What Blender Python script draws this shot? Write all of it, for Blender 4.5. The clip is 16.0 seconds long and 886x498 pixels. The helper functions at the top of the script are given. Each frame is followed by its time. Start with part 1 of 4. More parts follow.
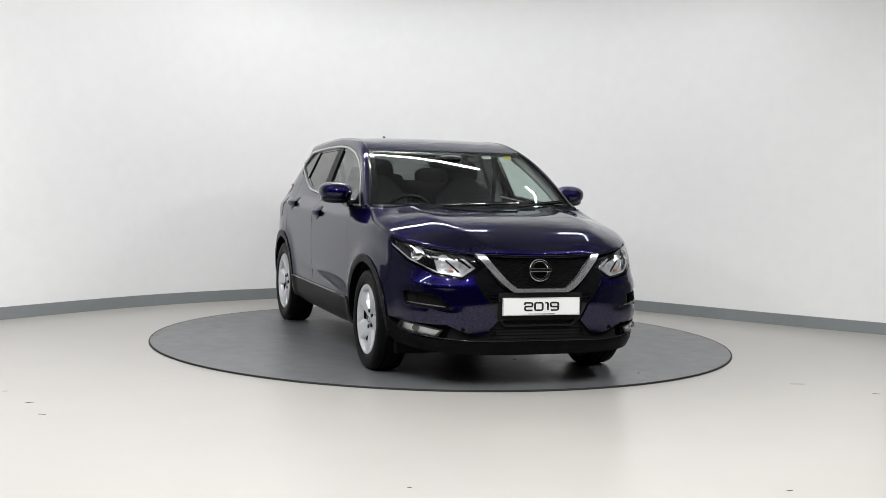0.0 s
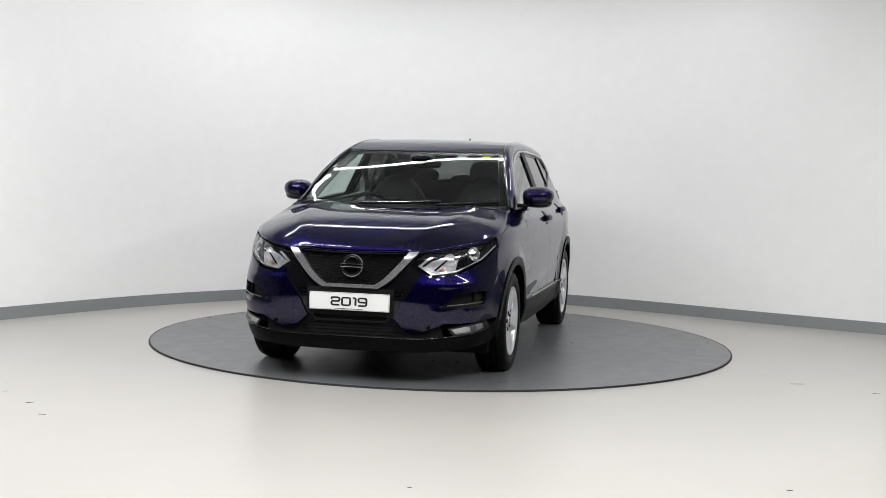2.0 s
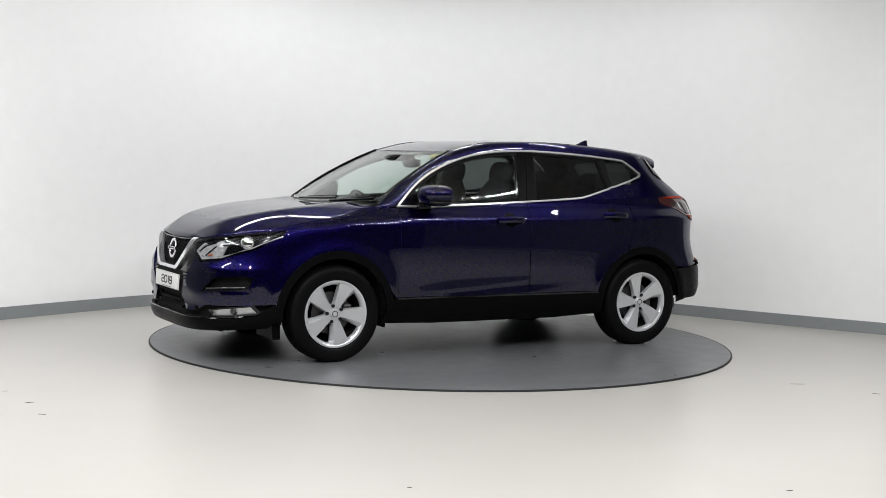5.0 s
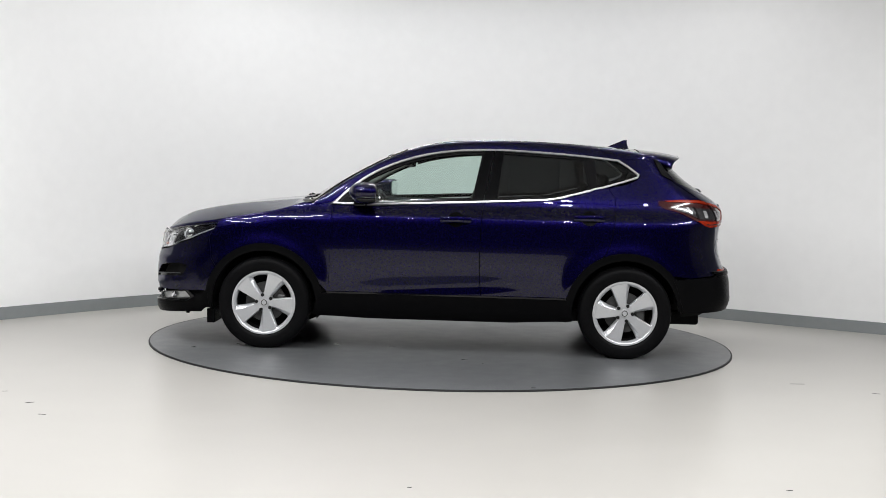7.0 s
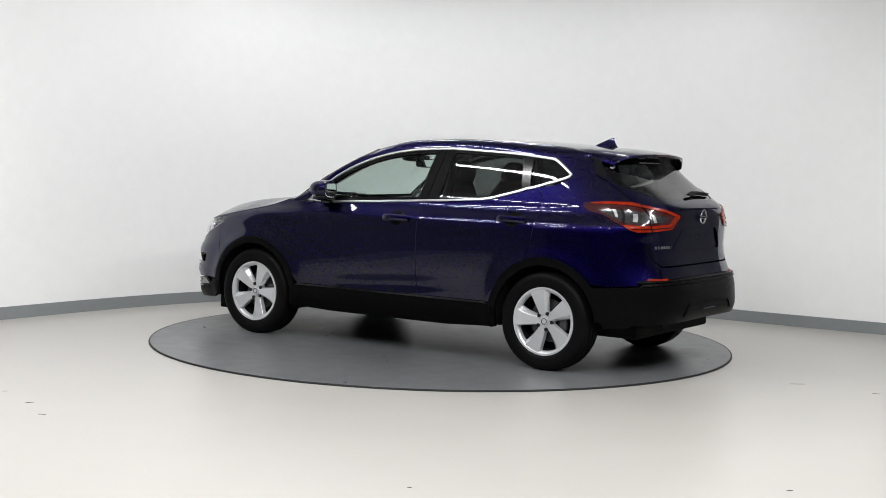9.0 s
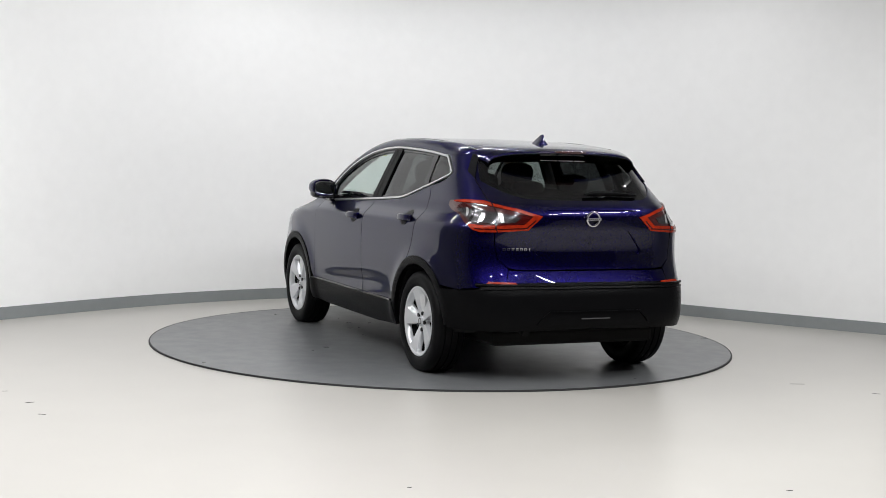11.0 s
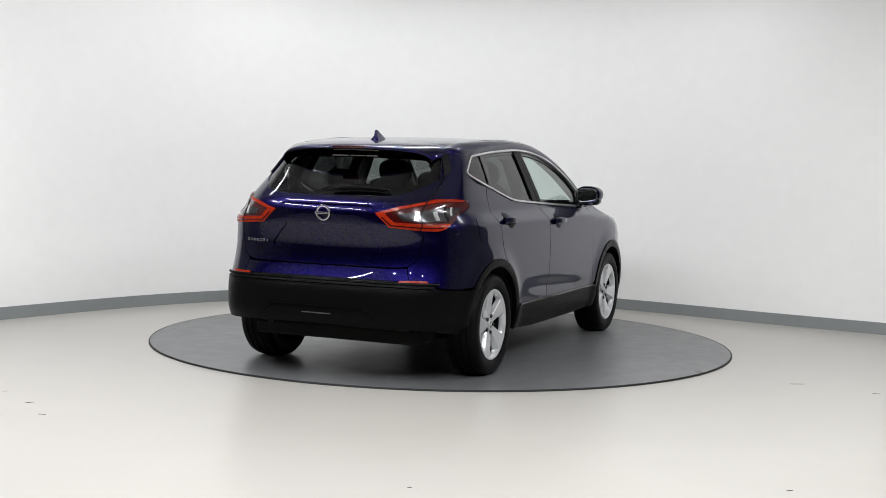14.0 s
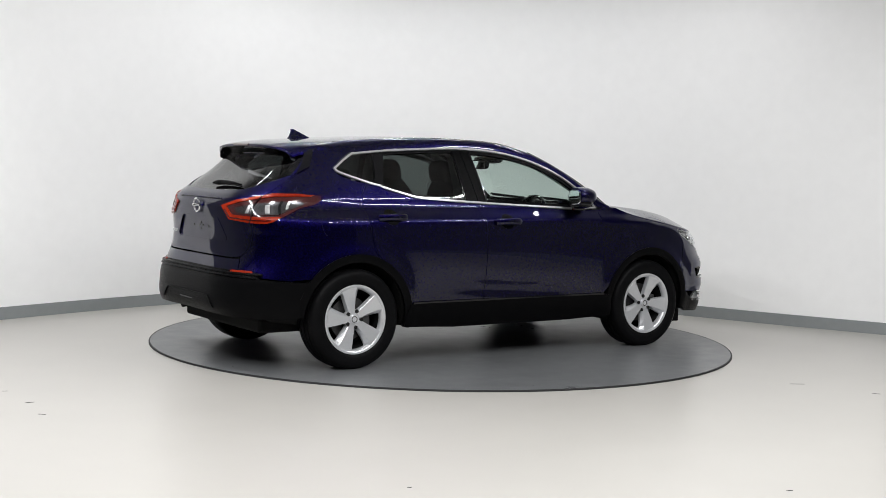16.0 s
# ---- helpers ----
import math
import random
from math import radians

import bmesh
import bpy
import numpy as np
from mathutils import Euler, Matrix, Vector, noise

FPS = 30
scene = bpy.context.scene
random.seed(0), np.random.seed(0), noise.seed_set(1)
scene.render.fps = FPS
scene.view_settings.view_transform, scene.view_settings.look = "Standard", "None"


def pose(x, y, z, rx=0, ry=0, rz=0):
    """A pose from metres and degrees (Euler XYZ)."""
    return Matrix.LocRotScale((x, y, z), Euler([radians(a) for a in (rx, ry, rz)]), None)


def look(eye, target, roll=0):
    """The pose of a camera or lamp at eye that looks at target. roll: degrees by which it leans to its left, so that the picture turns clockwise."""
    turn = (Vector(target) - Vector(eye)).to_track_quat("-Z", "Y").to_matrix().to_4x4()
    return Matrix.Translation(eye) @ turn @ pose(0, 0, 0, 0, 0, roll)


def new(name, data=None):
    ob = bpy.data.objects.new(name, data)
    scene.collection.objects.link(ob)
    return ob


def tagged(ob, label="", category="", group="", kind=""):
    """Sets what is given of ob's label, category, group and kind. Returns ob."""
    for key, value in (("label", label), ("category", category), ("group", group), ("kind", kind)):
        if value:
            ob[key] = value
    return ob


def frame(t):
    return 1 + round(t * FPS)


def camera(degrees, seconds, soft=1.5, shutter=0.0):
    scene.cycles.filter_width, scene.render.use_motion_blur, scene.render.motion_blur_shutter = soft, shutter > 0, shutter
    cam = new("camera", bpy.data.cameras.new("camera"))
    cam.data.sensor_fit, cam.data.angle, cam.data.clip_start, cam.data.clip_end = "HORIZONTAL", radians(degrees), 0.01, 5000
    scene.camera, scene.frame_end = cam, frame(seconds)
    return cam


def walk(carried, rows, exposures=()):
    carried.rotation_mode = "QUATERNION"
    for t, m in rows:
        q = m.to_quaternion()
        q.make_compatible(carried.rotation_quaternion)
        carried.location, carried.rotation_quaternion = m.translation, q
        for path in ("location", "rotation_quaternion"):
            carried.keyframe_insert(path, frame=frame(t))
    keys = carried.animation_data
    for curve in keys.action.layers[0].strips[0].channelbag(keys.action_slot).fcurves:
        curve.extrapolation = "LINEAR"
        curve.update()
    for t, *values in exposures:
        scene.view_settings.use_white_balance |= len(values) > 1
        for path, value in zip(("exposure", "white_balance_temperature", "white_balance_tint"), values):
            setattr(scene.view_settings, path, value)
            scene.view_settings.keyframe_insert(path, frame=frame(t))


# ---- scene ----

# camera on a stand before the turntable
cam = camera(37.76, 16.0, 0.6)
EYE = (0.0, -10.203, 1.4355)
AIM = (0.0, 0.0, 1.4355 - 10.203 * math.tan(radians(4.041)))
STAND = look(EYE, AIM, 1.514)
walk(cam, [(0.0, STAND), (16.0, STAND)])

# ---- light ----
world = bpy.data.worlds.new("world")
world.use_nodes = True
world.node_tree.nodes["Background"].inputs[0].default_value = (0.9, 0.95, 1.0, 1)
world.node_tree.nodes["Background"].inputs[1].default_value = 0.02
scene.world = world
scene.view_settings.exposure = 0.28
CEIL = 3.75


def strip_light(x, y, length, width, turn, power, z=CEIL - 0.16):
    data = bpy.data.lights.new("strip_light", "AREA")
    data.shape, data.size, data.size_y, data.energy = "RECTANGLE", length, width, power
    data.color = (0.99, 0.995, 1.0)
    ob = new("strip_light_lamp", data)
    ob.matrix_world = pose(x, y, z, 0, 0, turn)
    return ob


def down_light(x, y, power, z=CEIL - 0.09):
    data = bpy.data.lights.new("down_light", "AREA")
    data.shape, data.size, data.energy = "DISK", 0.13, power
    data.color = (0.99, 0.995, 1.0)
    ob = new("down_light_lamp", data)
    ob.matrix_world = pose(x, y, z)
    return ob


# tubes over the wall and along each flank of the bay, and downlights on the near side
STRIPS = [(-0.40, 1.45, 2.3, 0.05, 2, 40), (-2.2, 0.75, 1.5, 0.05, 42, 9), (2.0, 0.75, 1.5, 0.05, -42, 15),
          (-2.15, -1.95, 1.6, 0.05, -48, 36), (-3.7, -3.2, 3.4, 0.06, 90, 96), (3.85, -3.2, 3.4, 0.06, 90, 122)]
SPOTS = [(-1.1, -4.7, 44), (1.1, -4.7, 44), (-2.5, -5.6, 46), (2.5, -5.6, 46), (-0.9, -6.4, 46), (0.9, -6.4, 46)]
for row in STRIPS:
    strip_light(*row)
for row in SPOTS:
    down_light(*row)


# ---- materials ----
def mat(name, colour, rough=0.5, metal=0.0, coat=0.0, spec=0.5, grain=0.0, scale=40.0, bump=0.0, tint2=None, coat_rough=0.03, bscale=None, rvar=0.0):
    m = bpy.data.materials.new(name)
    m.use_nodes = True
    nt = m.node_tree
    b = nt.nodes["Principled BSDF"]
    b.inputs["Base Color"].default_value = (*colour, 1)
    b.inputs["Roughness"].default_value = rough
    b.inputs["Metallic"].default_value = metal
    b.inputs["Coat Weight"].default_value = coat
    b.inputs["Coat Roughness"].default_value = coat_rough
    b.inputs["Specular IOR Level"].default_value = spec
    if grain or bump or rvar:
        tc = nt.nodes.new("ShaderNodeTexCoord")
        n1 = nt.nodes.new("ShaderNodeTexNoise")
        n1.inputs["Scale"].default_value, n1.inputs["Detail"].default_value = scale, 6
        n2 = nt.nodes.new("ShaderNodeTexNoise")
        n2.inputs["Scale"].default_value, n2.inputs["Detail"].default_value = scale / 14, 3
        nt.links.new(tc.outputs["Object"], n1.inputs["Vector"])
        nt.links.new(tc.outputs["Object"], n2.inputs["Vector"])
        add = nt.nodes.new("ShaderNodeMath")
        add.operation = "ADD"
        nt.links.new(n1.outputs["Fac"], add.inputs[0])
        nt.links.new(n2.outputs["Fac"], add.inputs[1])
        half = nt.nodes.new("ShaderNodeMath")
        half.operation = "MULTIPLY"
        half.inputs[1].default_value = 0.5
        nt.links.new(add.outputs[0], half.inputs[0])
        if grain:
            ramp = nt.nodes.new("ShaderNodeValToRGB")
            ramp.color_ramp.elements[0].position, ramp.color_ramp.elements[1].position = 0.32, 0.68
            lo = [c * (1 - grain) for c in colour] if tint2 is None else tint2
            hi = [min(1, c * (1 + grain)) for c in colour] if tint2 is None else colour
            ramp.color_ramp.elements[0].color, ramp.color_ramp.elements[1].color = (*lo, 1), (*hi, 1)
            nt.links.new(half.outputs[0], ramp.inputs[0])
            nt.links.new(ramp.outputs[0], b.inputs["Base Color"])
        if rvar:
            mr = nt.nodes.new("ShaderNodeMapRange")
            mr.inputs[1].default_value, mr.inputs[2].default_value = 0.3, 0.7
            mr.inputs[3].default_value, mr.inputs[4].default_value = max(0, rough - rvar), rough + rvar
            nt.links.new(half.outputs[0], mr.inputs[0])
            nt.links.new(mr.outputs[0], b.inputs["Roughness"])
        if bump:
            bp = nt.nodes.new("ShaderNodeBump")
            bp.inputs["Strength"].default_value, bp.inputs["Distance"].default_value = bump, 0.002
            src = n1
            if bscale:
                src = nt.nodes.new("ShaderNodeTexNoise")
                src.inputs["Scale"].default_value, src.inputs["Detail"].default_value = bscale, 3
                nt.links.new(tc.outputs["Object"], src.inputs["Vector"])
            nt.links.new(src.outputs["Fac"], bp.inputs["Height"])
            nt.links.new(bp.outputs[0], b.inputs["Normal"])
    return m


def glass_mat(name, tint, gloss=1.0, rough=0.0):
    m = bpy.data.materials.new(name)
    m.use_nodes = True
    nt = m.node_tree
    nt.nodes.remove(nt.nodes["Principled BSDF"])
    tr, gl, mix, lw, pw, ma = (nt.nodes.new(k) for k in ("ShaderNodeBsdfTransparent", "ShaderNodeBsdfGlossy", "ShaderNodeMixShader", "ShaderNodeLayerWeight", "ShaderNodeMath", "ShaderNodeMath"))
    tr.inputs[0].default_value = (*tint, 1)
    gl.inputs["Roughness"].default_value = rough
    gl.inputs["Color"].default_value = (gloss, gloss, gloss, 1)
    lw.inputs[0].default_value = 0.5
    pw.operation, ma.operation = "POWER", "MULTIPLY_ADD"
    pw.inputs[1].default_value, ma.inputs[1].default_value, ma.inputs[2].default_value = 5, 0.9, 0.05
    nt.links.new(lw.outputs["Facing"], pw.inputs[0])
    nt.links.new(pw.outputs[0], ma.inputs[0])
    nt.links.new(ma.outputs[0], mix.inputs[0])
    nt.links.new(tr.outputs[0], mix.inputs[1])
    nt.links.new(gl.outputs[0], mix.inputs[2])
    nt.links.new(mix.outputs[0], nt.nodes["Material Output"].inputs[0])
    return m


PAINT = mat("blue_pearl_paint", (0.0032, 0.0022, 0.036), 0.34, 1.0, 1.0, 0.30, 0.10, 900, 0, None, 0.012)
PAINT.node_tree.nodes["Principled BSDF"].inputs["Specular Tint"].default_value = (0.42, 0.43, 0.48, 1)
WALLWHITE = mat("white_wall_paint", (0.89, 0.89, 0.89), 0.7, 0, 0, 0.3, 0.02, 9, 0.05)
HALLDARK = mat("dark_hall_paint", (0.035, 0.035, 0.04), 0.8, 0, 0, 0.3, 0.2, 8)
# grey for the added out-of-view walls, toned to dim reflections in the flanks
BAYSIDE = mat("unseen_bay_grey", (0.12, 0.12, 0.125), 0.8, 0, 0, 0.3, 0.2, 8)
HALLFLOOR = mat("dark_hall_floor", (0.06, 0.06, 0.062), 0.6, 0, 0, 0.3, 0.2, 6)
FLOORM = mat("cream_resin_floor", (0.415, 0.400, 0.374), 0.31, 0, 0, 0.42, 0.03, 2.2)
CEILM = mat("pale_ceiling_paint", (0.5, 0.5, 0.505), 0.8, 0, 0, 0.3, 0.1, 6)
SKIRT = mat("grey_skirting", (0.235, 0.25, 0.255), 0.5, 0, 0, 0.4, 0.06, 12)
TABLE = mat("grey_turntable_rubber", (0.118, 0.122, 0.126), 0.33, 0, 0, 0.45, 0.16, 7, 0.12, None, 0.03, 240, 0.08)
EDGE = mat("black_edge", (0.015, 0.015, 0.016), 0.6, 0, 0, 0.3, 0.2, 30)
BLACKP = mat("black_textured_plastic", (0.003, 0.003, 0.0034), 0.30, 0, 0, 0.045, 0.15, 200, 0.25, None, 0.03, 900)
GLOSSB = mat("gloss_black", (0.004, 0.004, 0.005), 0.12, 0, 0.3, 0.3, 0.1, 100)
LINER = mat("black_liner", (0.006, 0.006, 0.006), 0.85, 0, 0, 0.2, 0.3, 60, 0.3)
RUBBER = mat("tyre_rubber", (0.0045, 0.0045, 0.005), 0.42, 0, 0, 0.06, 0.25, 60, 0.2, None, 0.03, 300)
ALLOY = mat("silver_alloy", (0.68, 0.69, 0.71), 0.28, 0.55, 0.3, 0.5, 0.04, 80)
DARKSTEEL = mat("brake_steel", (0.10, 0.10, 0.10), 0.45, 0.7, 0, 0.5, 0.2, 50)
CHROME = mat("chrome", (0.80, 0.80, 0.82), 0.09, 1.0, 0, 0.5, 0.03, 60)
VEEM = mat("bright_grille_chrome", (0.80, 0.80, 0.82), 0.14, 0.85, 0.4, 0.5, 0.03, 60)
SATIN = mat("satin_trim", (0.66, 0.66, 0.67), 0.30, 0.9, 0, 0.5, 0.03, 60)
WHITEP = mat("white_plate", (0.78, 0.78, 0.77), 0.35, 0, 0.2, 0.5, 0.02, 50)
INK = mat("black_ink", (0.008, 0.008, 0.008), 0.4, 0, 0, 0.4, 0.1, 50)
REDL = mat("red_lens", (0.24, 0.015, 0.003), 0.25, 0.0, 0.12, 0.2, 0.45, 45)
DARKRED = mat("dark_red_lens", (0.045, 0.003, 0.003), 0.12, 0.0, 1.0, 0.5, 0.12, 70)
LAMPIN = mat("lamp_reflector", (0.66, 0.67, 0.69), 0.16, 0.65, 0, 0.5, 0.55, 26)
TAILIN = mat("smoked_reflector", (0.075, 0.075, 0.08), 0.18, 0.7, 0.5, 0.5, 0.6, 38)
DARKTRIM = mat("dark_grey_trim", (0.10, 0.10, 0.105), 0.28, 0.6, 0, 0.5, 0.05, 60)
AMBER = mat("amber_bulb", (0.28, 0.08, 0.03), 0.3, 0, 0.5, 0.5, 0.1, 50)
CLOTH = mat("dark_seat_cloth", (0.040, 0.040, 0.043), 0.9, 0, 0, 0.2, 0.25, 160, 0.3)
TRIMD = mat("dark_cabin_trim", (0.018, 0.018, 0.02), 0.7, 0, 0, 0.3, 0.15, 90, 0.2)
TRIML = mat("grey_pillar_trim", (0.42, 0.42, 0.42), 0.8, 0, 0, 0.2, 0.05, 90)
YELLOW = mat("yellow_sticker", (0.65, 0.62, 0.06), 0.5)
PAPER = mat("white_sticker", (0.7, 0.7, 0.7), 0.5)
MIRRORM = mat("mirror_silver", (0.85, 0.86, 0.87), 0.02, 1.0)
GLASS = glass_mat("clear_green_glass", (0.76, 0.86, 0.82))
WSGLASS = glass_mat("windscreen_glass", (0.76, 0.82, 0.79))
PRIVACY = glass_mat("privacy_glass", (0.10, 0.11, 0.11))
REARGL = glass_mat("rear_privacy_glass", (0.20, 0.212, 0.212))
LENS = glass_mat("clear_lens", (0.93, 0.94, 0.95))
LAMPWHITE = mat("white_lamp_housing", (0.75, 0.75, 0.75), 0.5)


# ---- mesh helpers ----
def obj(name, verts, faces, material, parent=None, label="", smooth=True, normals=None):
    me = bpy.data.meshes.new(name)
    me.from_pydata([tuple(v) for v in verts], [], faces)
    me.materials.append(material)
    if smooth:
        me.polygons.foreach_set("use_smooth", [True] * len(me.polygons))
    if normals is not None:
        me.normals_split_custom_set_from_vertices([tuple(n) for n in normals])
    me.update()
    ob = new(name, me)
    ob.parent = parent
    if label:
        tagged(ob, label)
    return ob


def part(name, bm, material, parent, label="", smooth=False):
    me = bpy.data.meshes.new(name)
    bmesh.ops.recalc_face_normals(bm, faces=bm.faces)
    bm.to_mesh(me)
    bm.free()
    me.materials.append(material)
    if smooth:
        me.polygons.foreach_set("use_smooth", [True] * len(me.polygons))
        me.set_sharp_from_angle(angle=radians(38))
    ob = new(name, me)
    ob.parent = parent
    if label:
        tagged(ob, label)
    return ob


def box(x0, x1, y0, y1, z0, z1, bevel=0.0, seg=2):
    bm = bmesh.new()
    bmesh.ops.create_cube(bm, size=1, matrix=Matrix.Translation(((x0 + x1) / 2, (y0 + y1) / 2, (z0 + z1) / 2)) @ Matrix.Diagonal((x1 - x0, y1 - y0, z1 - z0, 1)))
    if bevel:
        bmesh.ops.bevel(bm, geom=list(bm.edges), offset=bevel, segments=seg, affect="EDGES", profile=0.5)
    return bm


def cyl(r, depth, m, seg=32, r2=None):
    bm = bmesh.new()
    bmesh.ops.create_cone(bm, cap_ends=True, segments=seg, radius1=r, radius2=r if r2 is None else r2, depth=depth, matrix=m)
    return bm


def interp(points, t):
    xs = [p[0] for p in points]
    return [float(np.interp(t, xs, [p[k] for p in points])) for k in range(1, len(points[0]))]


def smooth_table(points):
    """A smooth curve through rising sample points (Catmull-Rom on a table)."""
    xs = np.array([p[0] for p in points], float)
    ys = np.array([p[1] for p in points], float)
    d = np.gradient(ys, xs)

    def f(x):
        x = min(max(x, xs[0]), xs[-1])
        i = min(max(int(np.searchsorted(xs, x)) - 1, 0), len(xs) - 2)
        h = xs[i + 1] - xs[i]
        t = (x - xs[i]) / h
        return float((2 * t**3 - 3 * t**2 + 1) * ys[i] + (t**3 - 2 * t**2 + t) * h * d[i] + (-2 * t**3 + 3 * t**2) * ys[i + 1] + (t**3 - t**2) * h * d[i + 1])
    return f


def spline3(points, n):
    """n points along a smooth curve through the points."""
    p = [Vector(q) for q in points]
    acc = [0.0]
    for a, b in zip(p, p[1:]):
        acc.append(acc[-1] + (b - a).length)
    fs = [smooth_table([(s, q[k]) for s, q in zip(acc, p)]) for k in range(len(points[0]))]
    return [Vector([f(acc[-1] * i / (n - 1)) for f in fs]) for i in range(n)]


def grid_faces(rows, cols, flip=False):
    out = []
    for i in range(rows - 1):
        for j in range(cols - 1):
            q = [i * cols + j, i * cols + j + 1, (i + 1) * cols + j + 1, (i + 1) * cols + j]
            out.append(q[::-1] if flip else q)
    return out


# ---- the car's skin: a point for each place u round the body and height z ----
XF, XR = 1.20, -1.10
UM = 1 + XF - XR
UT = UM + 1
HUB_Z = 0.335
WHEELBASE = 1.323
W_OF = smooth_table([(0.15, 0.78), (0.22, 0.825), (0.30, 0.862), (0.40, 0.882), (0.50, 0.890), (0.60, 0.895), (0.70, 0.898), (0.80, 0.900), (0.90, 0.899), (0.965, 0.896),
                     (1.00, 0.888), (1.04, 0.852), (1.07, 0.822), (1.15, 0.792), (1.30, 0.731), (1.42, 0.679), (1.51, 0.636), (1.60, 0.59)])
L_OF = smooth_table([(0.15, 2.18), (0.20, 2.215), (0.25, 2.240), (0.33, 2.228), (0.40, 2.225), (0.51, 2.240), (0.65, 2.232), (0.75, 2.215), (0.82, 2.20), (0.885, 2.14), (0.95, 2.04), (1.05, 1.9), (1.2, 1.7), (1.6, 1.5)])
R_OF = smooth_table([(0.15, 1.76), (0.26, 1.955), (0.31, 2.085), (0.374, 2.135), (0.51, 2.145), (0.60, 2.132), (0.645, 2.110), (0.70, 2.085), (0.76, 2.065), (0.82, 2.056), (0.94, 2.063), (1.02, 2.073),
                     (1.09, 2.073), (1.14, 2.045), (1.196, 1.970), (1.251, 1.890), (1.311, 1.805), (1.389, 1.715), (1.47, 1.635), (1.60, 1.55)])
NF = smooth_table([(0.15, 4.0), (0.55, 4.0), (0.75, 3.25), (0.9, 3.0), (1.0, 2.7), (1.6, 2.6)])
NR = smooth_table([(0.15, 4.6), (0.6, 4.6), (0.75, 4.4), (0.9, 4.2), (1.2, 4.2), (1.6, 4.6)])


def width_at(x, z):
    shift = 0.055 * min(max((x - 0.55) / 0.9, 0), 1) ** 1.5 * min(1, max(0, (z - 0.55) / 0.15))
    w = W_OF(z + shift)
    # crease that rises along the doors, with a hollow below it
    low = math.exp(-((z - 0.500 + 0.06 * x) / 0.060) ** 2)
    w -= 0.010 * low * min(max((0.84 - x) / 0.45, 0), 1) * min(max((x + 0.85) / 0.60, 0), 1)
    w -= 0.010 * (x / 1.2) ** 2
    return w


def flare(x, z):
    out = 0.0
    for hx in (WHEELBASE, -WHEELBASE):
        r = math.hypot(x - hx, z - HUB_Z)
        out += 0.019 * math.exp(-((r - 0.42) / 0.075) ** 2) * min(max((z - 0.05) / 0.2, 0), 1)
    return out


def skin(u, z):
    side = 1.0
    if u < 0:
        u, side = -u, -1.0
    if u > UT:
        u, side = 2 * UT - u, -1.0
    if u < 1:
        a = max(u, 0.0) * math.pi / 2
        n = NF(z)
        x = XF + (L_OF(z) - XF) * max(math.cos(a), 0) ** (2 / n)
        y = width_at(x, z) * max(math.sin(a), 0) ** (2 / n)
        k = min(max((y - 0.40) / 0.20, 0), 1) * min(max((x - 1.75) / 0.20, 0), 1)
        x += k * (0.016 * math.exp(-((z - 0.640) / 0.032) ** 2) + 0.012 * math.exp(-((z - 0.450) / 0.028) ** 2))
    elif u <= UM:
        x = XF - (u - 1)
        y = width_at(x, z)
    else:
        a = (UT - u) * math.pi / 2
        n = NR(z)
        x = XR - (R_OF(z) + XR) * max(math.cos(a), 0) ** (2 / n)
        y = width_at(x, z) * max(math.sin(a), 0) ** (2 / n)
    if y > 0.6:
        y += flare(x, z)
    return Vector((x, y * side, z))


def skin_normal(u, z, e=0.006):
    du = skin(u + e, z) - skin(u - e, z)
    dz = skin(u, z + e) - skin(u, z - e)
    n = du.cross(dz)
    n.normalize()
    return n


def uf(y, z):
    """u of a place on the front, by its distance y from the middle."""
    s, y = (1, y) if y >= 0 else (-1, -y)
    n, w = NF(z), width_at(1.8, z)
    return s * math.asin(min(1, (y / w)) ** (n / 2)) / (math.pi / 2)


def ur(y, z):
    """u of a place on the tail."""
    s, y = (1, y) if y >= 0 else (-1, -y)
    n, w = NR(z), width_at(-1.8, z)
    a = math.asin(min(1, (y / w)) ** (n / 2)) / (math.pi / 2)
    return UT - a if s > 0 else UT + a


def us(x, z):
    """u of a place on the flank, by x."""
    if x > XF:
        n = NF(z)
        c = min(1, max(0, (x - XF) / (L_OF(z) - XF)))
        return math.acos(c ** (n / 2)) / (math.pi / 2)
    if x >= XR:
        return 1 + XF - x
    n = NR(z)
    c = min(1, max(0, (XR - x) / (R_OF(z) + XR)))
    return UT - math.acos(c ** (n / 2)) / (math.pi / 2)


def S(*pts):
    return [(us(x, z), z) for x, z in pts]


def F(*pts):
    return [(uf(y, z), z) for y, z in pts]


def R(*pts):
    return [(ur(y, z), z) for y, z in pts]


def arch(hx, r, a0, a1, n=22):
    """Points round a wheel, angles in degrees from straight ahead, upwards."""
    return [(hx + r * math.cos(radians(a0 + (a1 - a0) * i / n)), HUB_Z + r * math.sin(radians(a0 + (a1 - a0) * i / n))) for i in range(n + 1)]


def inside(p, poly):
    x, y = p
    hit = False
    for (x0, y0), (x1, y1) in zip(poly, poly[1:] + poly[:1]):
        if (y0 > y) != (y1 > y) and x < (x1 - x0) * (y - y0) / (y1 - y0) + x0:
            hit = not hit
    return hit


def dense(poly, step):
    out = []
    for (x0, y0), (x1, y1) in zip(poly, poly[1:] + poly[:1]):
        k = max(1, int(math.ceil(math.hypot(x1 - x0, y1 - y0) / step)))
        out += [(x0 + (x1 - x0) * i / k, y0 + (y1 - y0) * i / k) for i in range(k)]
    return out


from mathutils.geometry import delaunay_2d_cdt


